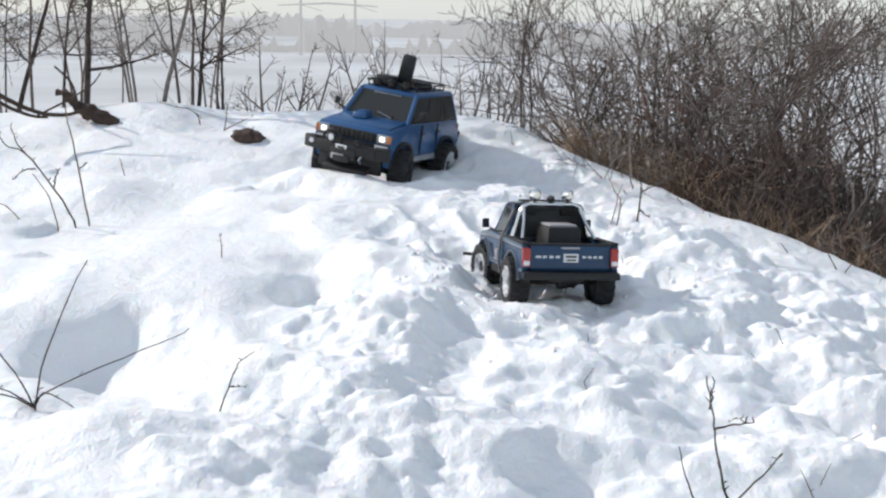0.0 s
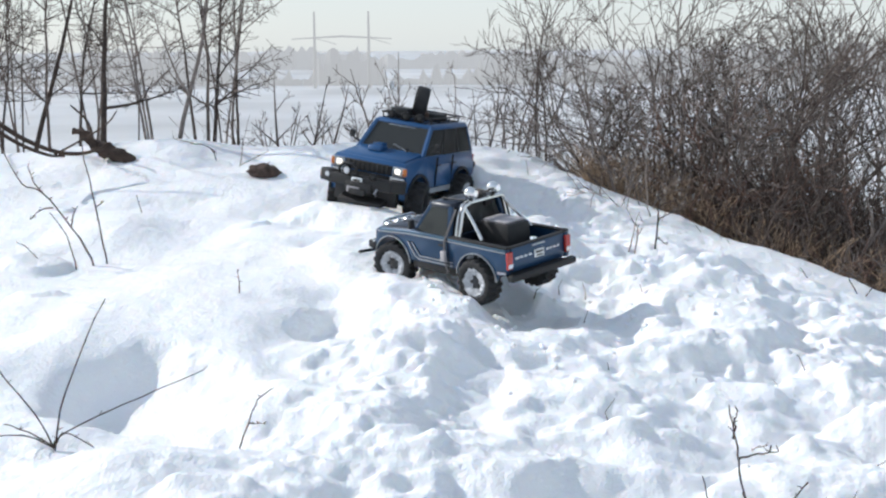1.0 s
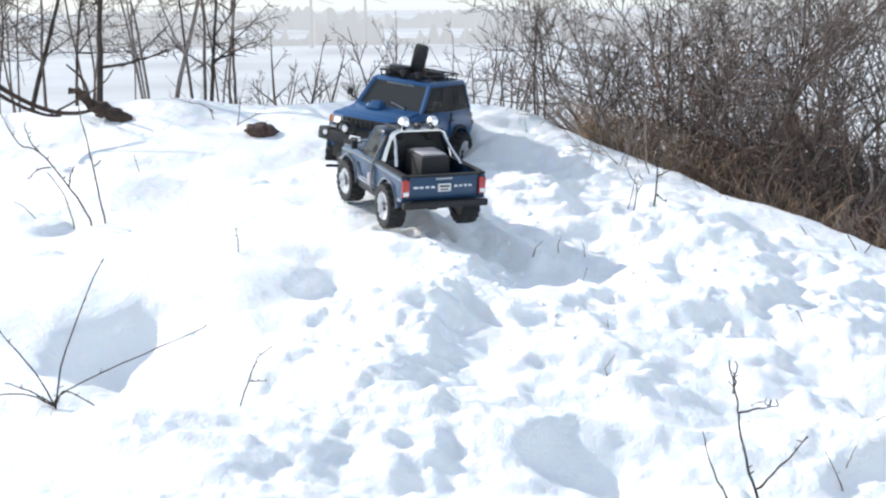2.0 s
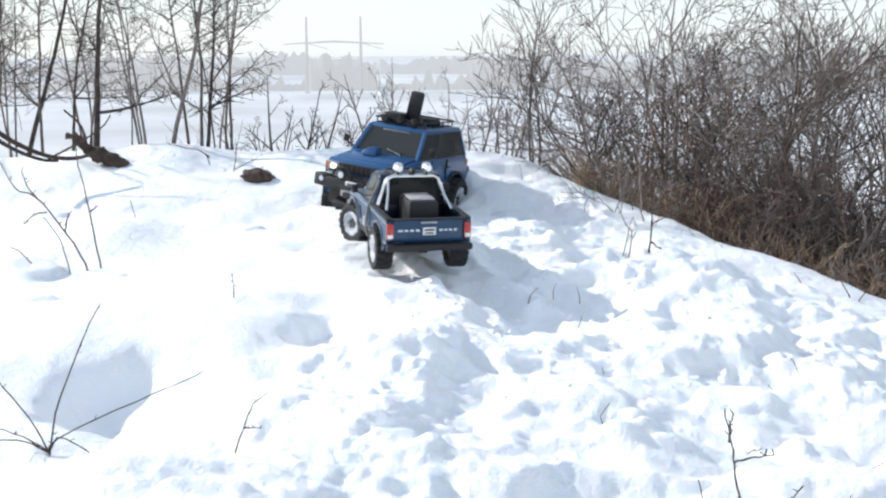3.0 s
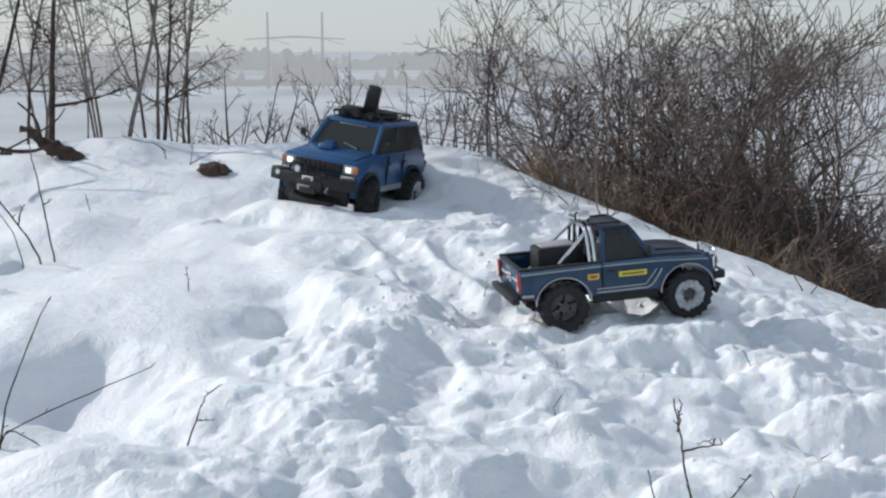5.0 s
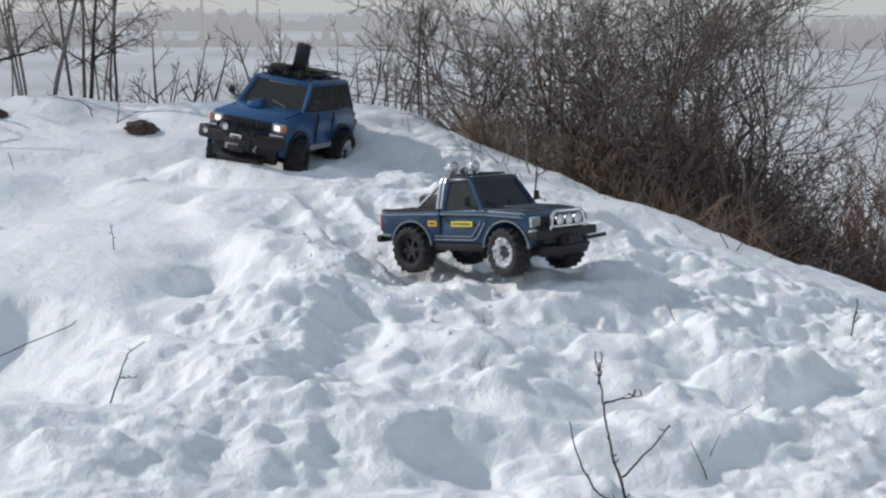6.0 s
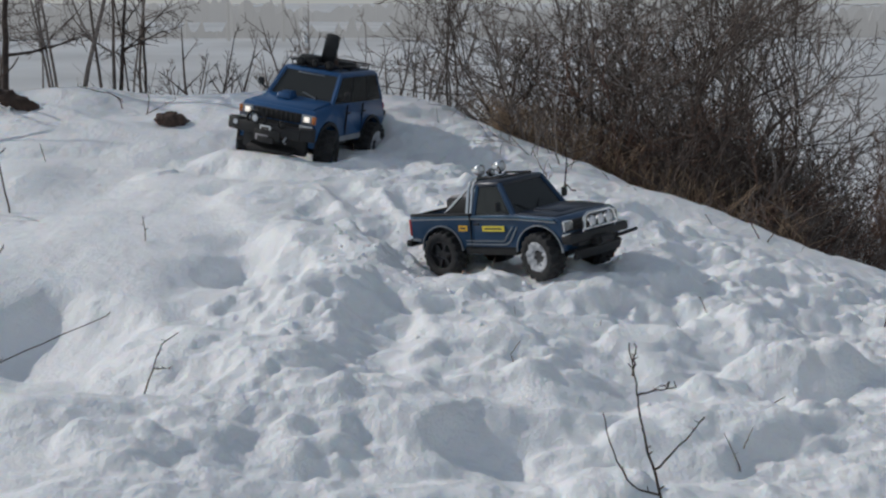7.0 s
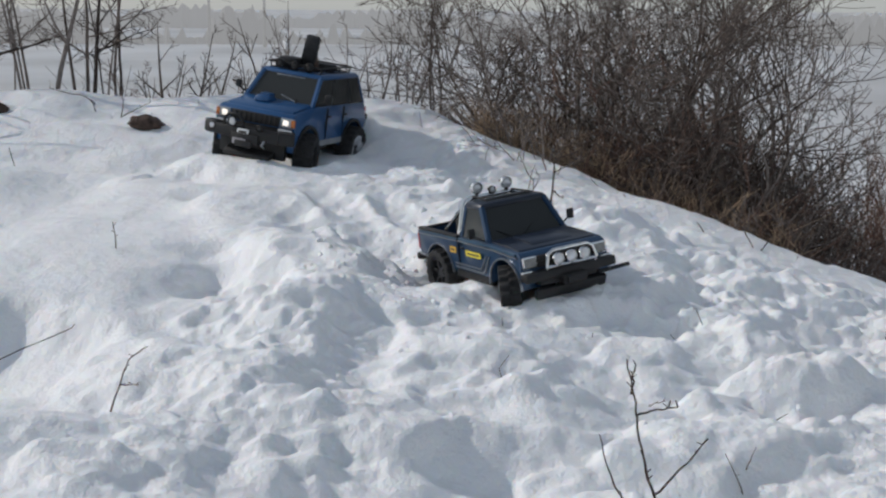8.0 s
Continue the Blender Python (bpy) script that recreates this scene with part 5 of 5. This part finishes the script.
def fallen_log():
    thing = tagged(new("fallen_branch"), "dark weathered broken branch lying on the snow", "branch")
    o = Vector((-0.985, 3.86, ground_z(-0.985, 3.86)))
    thing.matrix_basis = Matrix.Translation(o)
    rnd = random.Random(8)
    main = bend([(0.03, 0.0, -0.012), (-0.03, 0.01, 0.022), (-0.075, 0.02, 0.040), (-0.12, 0.02, 0.078), (-0.15, 0.03, 0.092)])
    bm = tube(main, [0.027 - 0.017 * k / (len(main) - 1) + rnd.uniform(-0.002, 0.002) for k in range(len(main))], 9)
    for v in bm.verts:
        v.co += Vector((rnd.gauss(0, 1), rnd.gauss(0, 1), rnd.gauss(0, 1))) * 0.0034 + 0.010 * noise.noise_vector(v.co * 30)
    part("trunk", bm, WOOD, thing)
    for run, r in (([(-0.36, -0.16, 0.16), (-0.26, -0.17, 0.09), (-0.16, -0.17, 0.045), (-0.08, -0.16, 0.035), (-0.02, -0.13, 0.05)], 0.0085),
                   ([(-0.36, -0.20, 0.14), (-0.25, -0.20, 0.07), (-0.17, -0.19, 0.035), (-0.12, -0.18, 0.03)], 0.007),
                   ([(-0.15, -0.18, 0.035), (-0.08, -0.18, 0.07), (0.0, -0.16, 0.12), (0.03, -0.15, 0.16)], 0.0035),
                   ([(-0.09, 0.02, 0.055), (-0.10, 0.0, 0.12), (-0.15, 0.0, 0.17)], 0.005)):
        pts = bend(run)
        part("limb", tube(pts, [r * (1 - 0.5 * k / len(pts)) for k in range(len(pts))], 7), WOOD, thing)


def stub():
    rnd = random.Random(3)
    bm = bmesh.new()
    bmesh.ops.create_icosphere(bm, subdivisions=3, radius=1)
    for v in bm.verts:
        n = noise.noise(v.co * 2.1) * 0.35 + noise.noise(v.co * 6) * 0.12
        v.co = Vector((v.co.x * 0.050, v.co.y * 0.030, v.co.z * 0.026)) * (1 + n)
    z = ground_z(-0.53, 3.75)
    moved(bm, pose(-0.53, 3.75, z + 0.008, 0, 14, 20))
    tagged(new("wood_stub", finish(bm, "wood_stub", ROCK)), "dark brown wood stub poking out of the snow", "wood stub")


def snow_clods():
    """Loose crumbs of broken crust over the driven part of the bank."""
    rnd = random.Random(17)
    verts, faces = [], []
    proto = bmesh.new()
    bmesh.ops.create_icosphere(proto, subdivisions=1, radius=1)
    base_v, base_f = [v.co.copy() for v in proto.verts], [[v.index for v in f.verts] for f in proto.faces]
    proto.free()
    spots = []
    while len(spots) < 420:
        x, y = rnd.gauss(0.25, 0.30), rnd.gauss(2.5, 0.32)
        if -0.05 < x < 1.1 and 1.8 < y < 3.5:
            spots.append((x, y))
    zs = height(np.array([p[0] for p in spots]), np.array([p[1] for p in spots]))
    for (x, y), z in zip(spots, zs):
        r = 0.002 + 0.007 * rnd.random() ** 2.5
        sq = Vector((rnd.uniform(0.8, 1.4), rnd.uniform(0.8, 1.4), rnd.uniform(0.6, 1.0)))
        turn = Euler((rnd.uniform(0, 6), rnd.uniform(0, 6), rnd.uniform(0, 6))).to_matrix()
        n0 = len(verts)
        for v in base_v:
            verts.append(turn @ Vector((v.x * sq.x, v.y * sq.y, v.z * sq.z)) * r * rnd.uniform(0.75, 1.2) + Vector((x, y, z - r * 0.15)))
        faces += [[n0 + i for i in f] for f in base_f]
    me = bpy.data.meshes.new("snow_clods")
    me.from_pydata([tuple(v) for v in verts], [], faces)
    me.materials.append(SNOW)
    me.shade_smooth()
    tagged(new("snow_clods", me), "loose crumbs of broken snow crust", "snow", kind="stuff")


fallen_log()
stub()
snow_clods()


# ---- distance ----
def far_things():
    mast = tagged(new("power_pylon"), "slender grey portal pylon far off in the haze", "pylon")
    mast.matrix_basis = pose(-21.5, 250, -6)
    for x in (-5.2, 5.2):
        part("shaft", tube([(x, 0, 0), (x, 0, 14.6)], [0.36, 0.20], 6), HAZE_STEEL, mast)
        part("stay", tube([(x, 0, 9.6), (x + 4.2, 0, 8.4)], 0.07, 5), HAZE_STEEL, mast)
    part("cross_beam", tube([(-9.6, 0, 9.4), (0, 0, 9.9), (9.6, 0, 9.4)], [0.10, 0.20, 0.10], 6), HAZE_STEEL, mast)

    def belt(name, y, x0, x1, low, high, mat, seed, label, step, kind="structure"):
        """A far belt of woods or hills with an uneven top."""
        n = int((x1 - x0) / step)
        rnd = random.Random(seed)
        bm = bmesh.new()
        rows = []
        for k in range(n + 1):
            x = x0 + (x1 - x0) * k / n
            f = 0.5 + float(vnoise(np.array(x), np.array(0.0), 0.9 / (12 * step), seed)) + 0.35 * rnd.uniform(-1, 1) * (0.4 + 0.6 * (step < 20))
            h = low + (high - low) * min(max(f, 0), 1.2)
            rows.append((bm.verts.new((x, y + rnd.uniform(-1, 1) * step, -7)), bm.verts.new((x, y + step, -6 + h)), bm.verts.new((x, y + 9 * step, -7))))
        for p, q in zip(rows, rows[1:]):
            bm.faces.new((p[0], q[0], q[1], p[1]))
            bm.faces.new((p[1], q[1], q[2], p[2]))
        tagged(new(name, finish(bm, name, mat)), label, "backdrop", kind=kind)
    hut = tagged(new("hut"), "small white hut far off on the plain", "hut")
    hut.matrix_basis = pose(-11.8, 240, -6, 0, 0, 40)
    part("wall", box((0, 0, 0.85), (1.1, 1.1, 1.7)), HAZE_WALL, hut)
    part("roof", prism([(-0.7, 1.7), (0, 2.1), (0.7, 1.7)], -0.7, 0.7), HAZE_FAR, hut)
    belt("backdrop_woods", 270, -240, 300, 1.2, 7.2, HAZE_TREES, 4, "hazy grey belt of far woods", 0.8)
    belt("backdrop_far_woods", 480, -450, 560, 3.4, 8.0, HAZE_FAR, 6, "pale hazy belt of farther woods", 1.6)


far_things()


# ---- what moves ----
def motions():
    walk(pickup, [(t, pose(x, y, z, rx, ry, rz)) for t, x, y, z, rx, ry, rz in TRUCK])
    spin = 0.0
    rows = {k: [] for k in range(4)}
    steer_keys = [(0, 10), (0.5, 25), (1.2, 12), (2.3, 0), (2.7, 28), (3.0, 25), (3.3, -25), (3.7, -12), (4.2, -5), (5.3, 0), (5.7, -20), (6.2, -5), (7.0, -12), (7.7, -25), (8.0, -30)]
    last = None
    for k in range(81):
        t = k / 10
        i = max(j for j in range(len(TRUCK)) if TRUCK[j][0] <= t + 1e-6)
        a, b = TRUCK[i], TRUCK[min(i + 1, len(TRUCK) - 1)]
        f = (t - a[0]) / (b[0] - a[0]) if b[0] > a[0] else 0
        here = Vector([a[j] + (b[j] - a[j]) * f for j in (1, 2)])
        head = radians(a[6] + (b[6] - a[6]) * f)
        if last is not None:
            go = (here - last).dot(Vector((-math.sin(head), math.cos(head))))
            spin -= min(max(math.degrees(go / 0.051) * 1.3, -60), 60) if abs(go) > 0.002 else 8
        last = here
        steer = np.interp(t, [s[0] for s in steer_keys], [s[1] for s in steer_keys])
        for n, (hub, at) in enumerate(pickup_wheels):
            rows[n].append((t, pose(*at, spin, 0, steer if n > 1 else 0)))
    for n, (hub, at) in enumerate(pickup_wheels):
        walk(hub, rows[n])


motions()
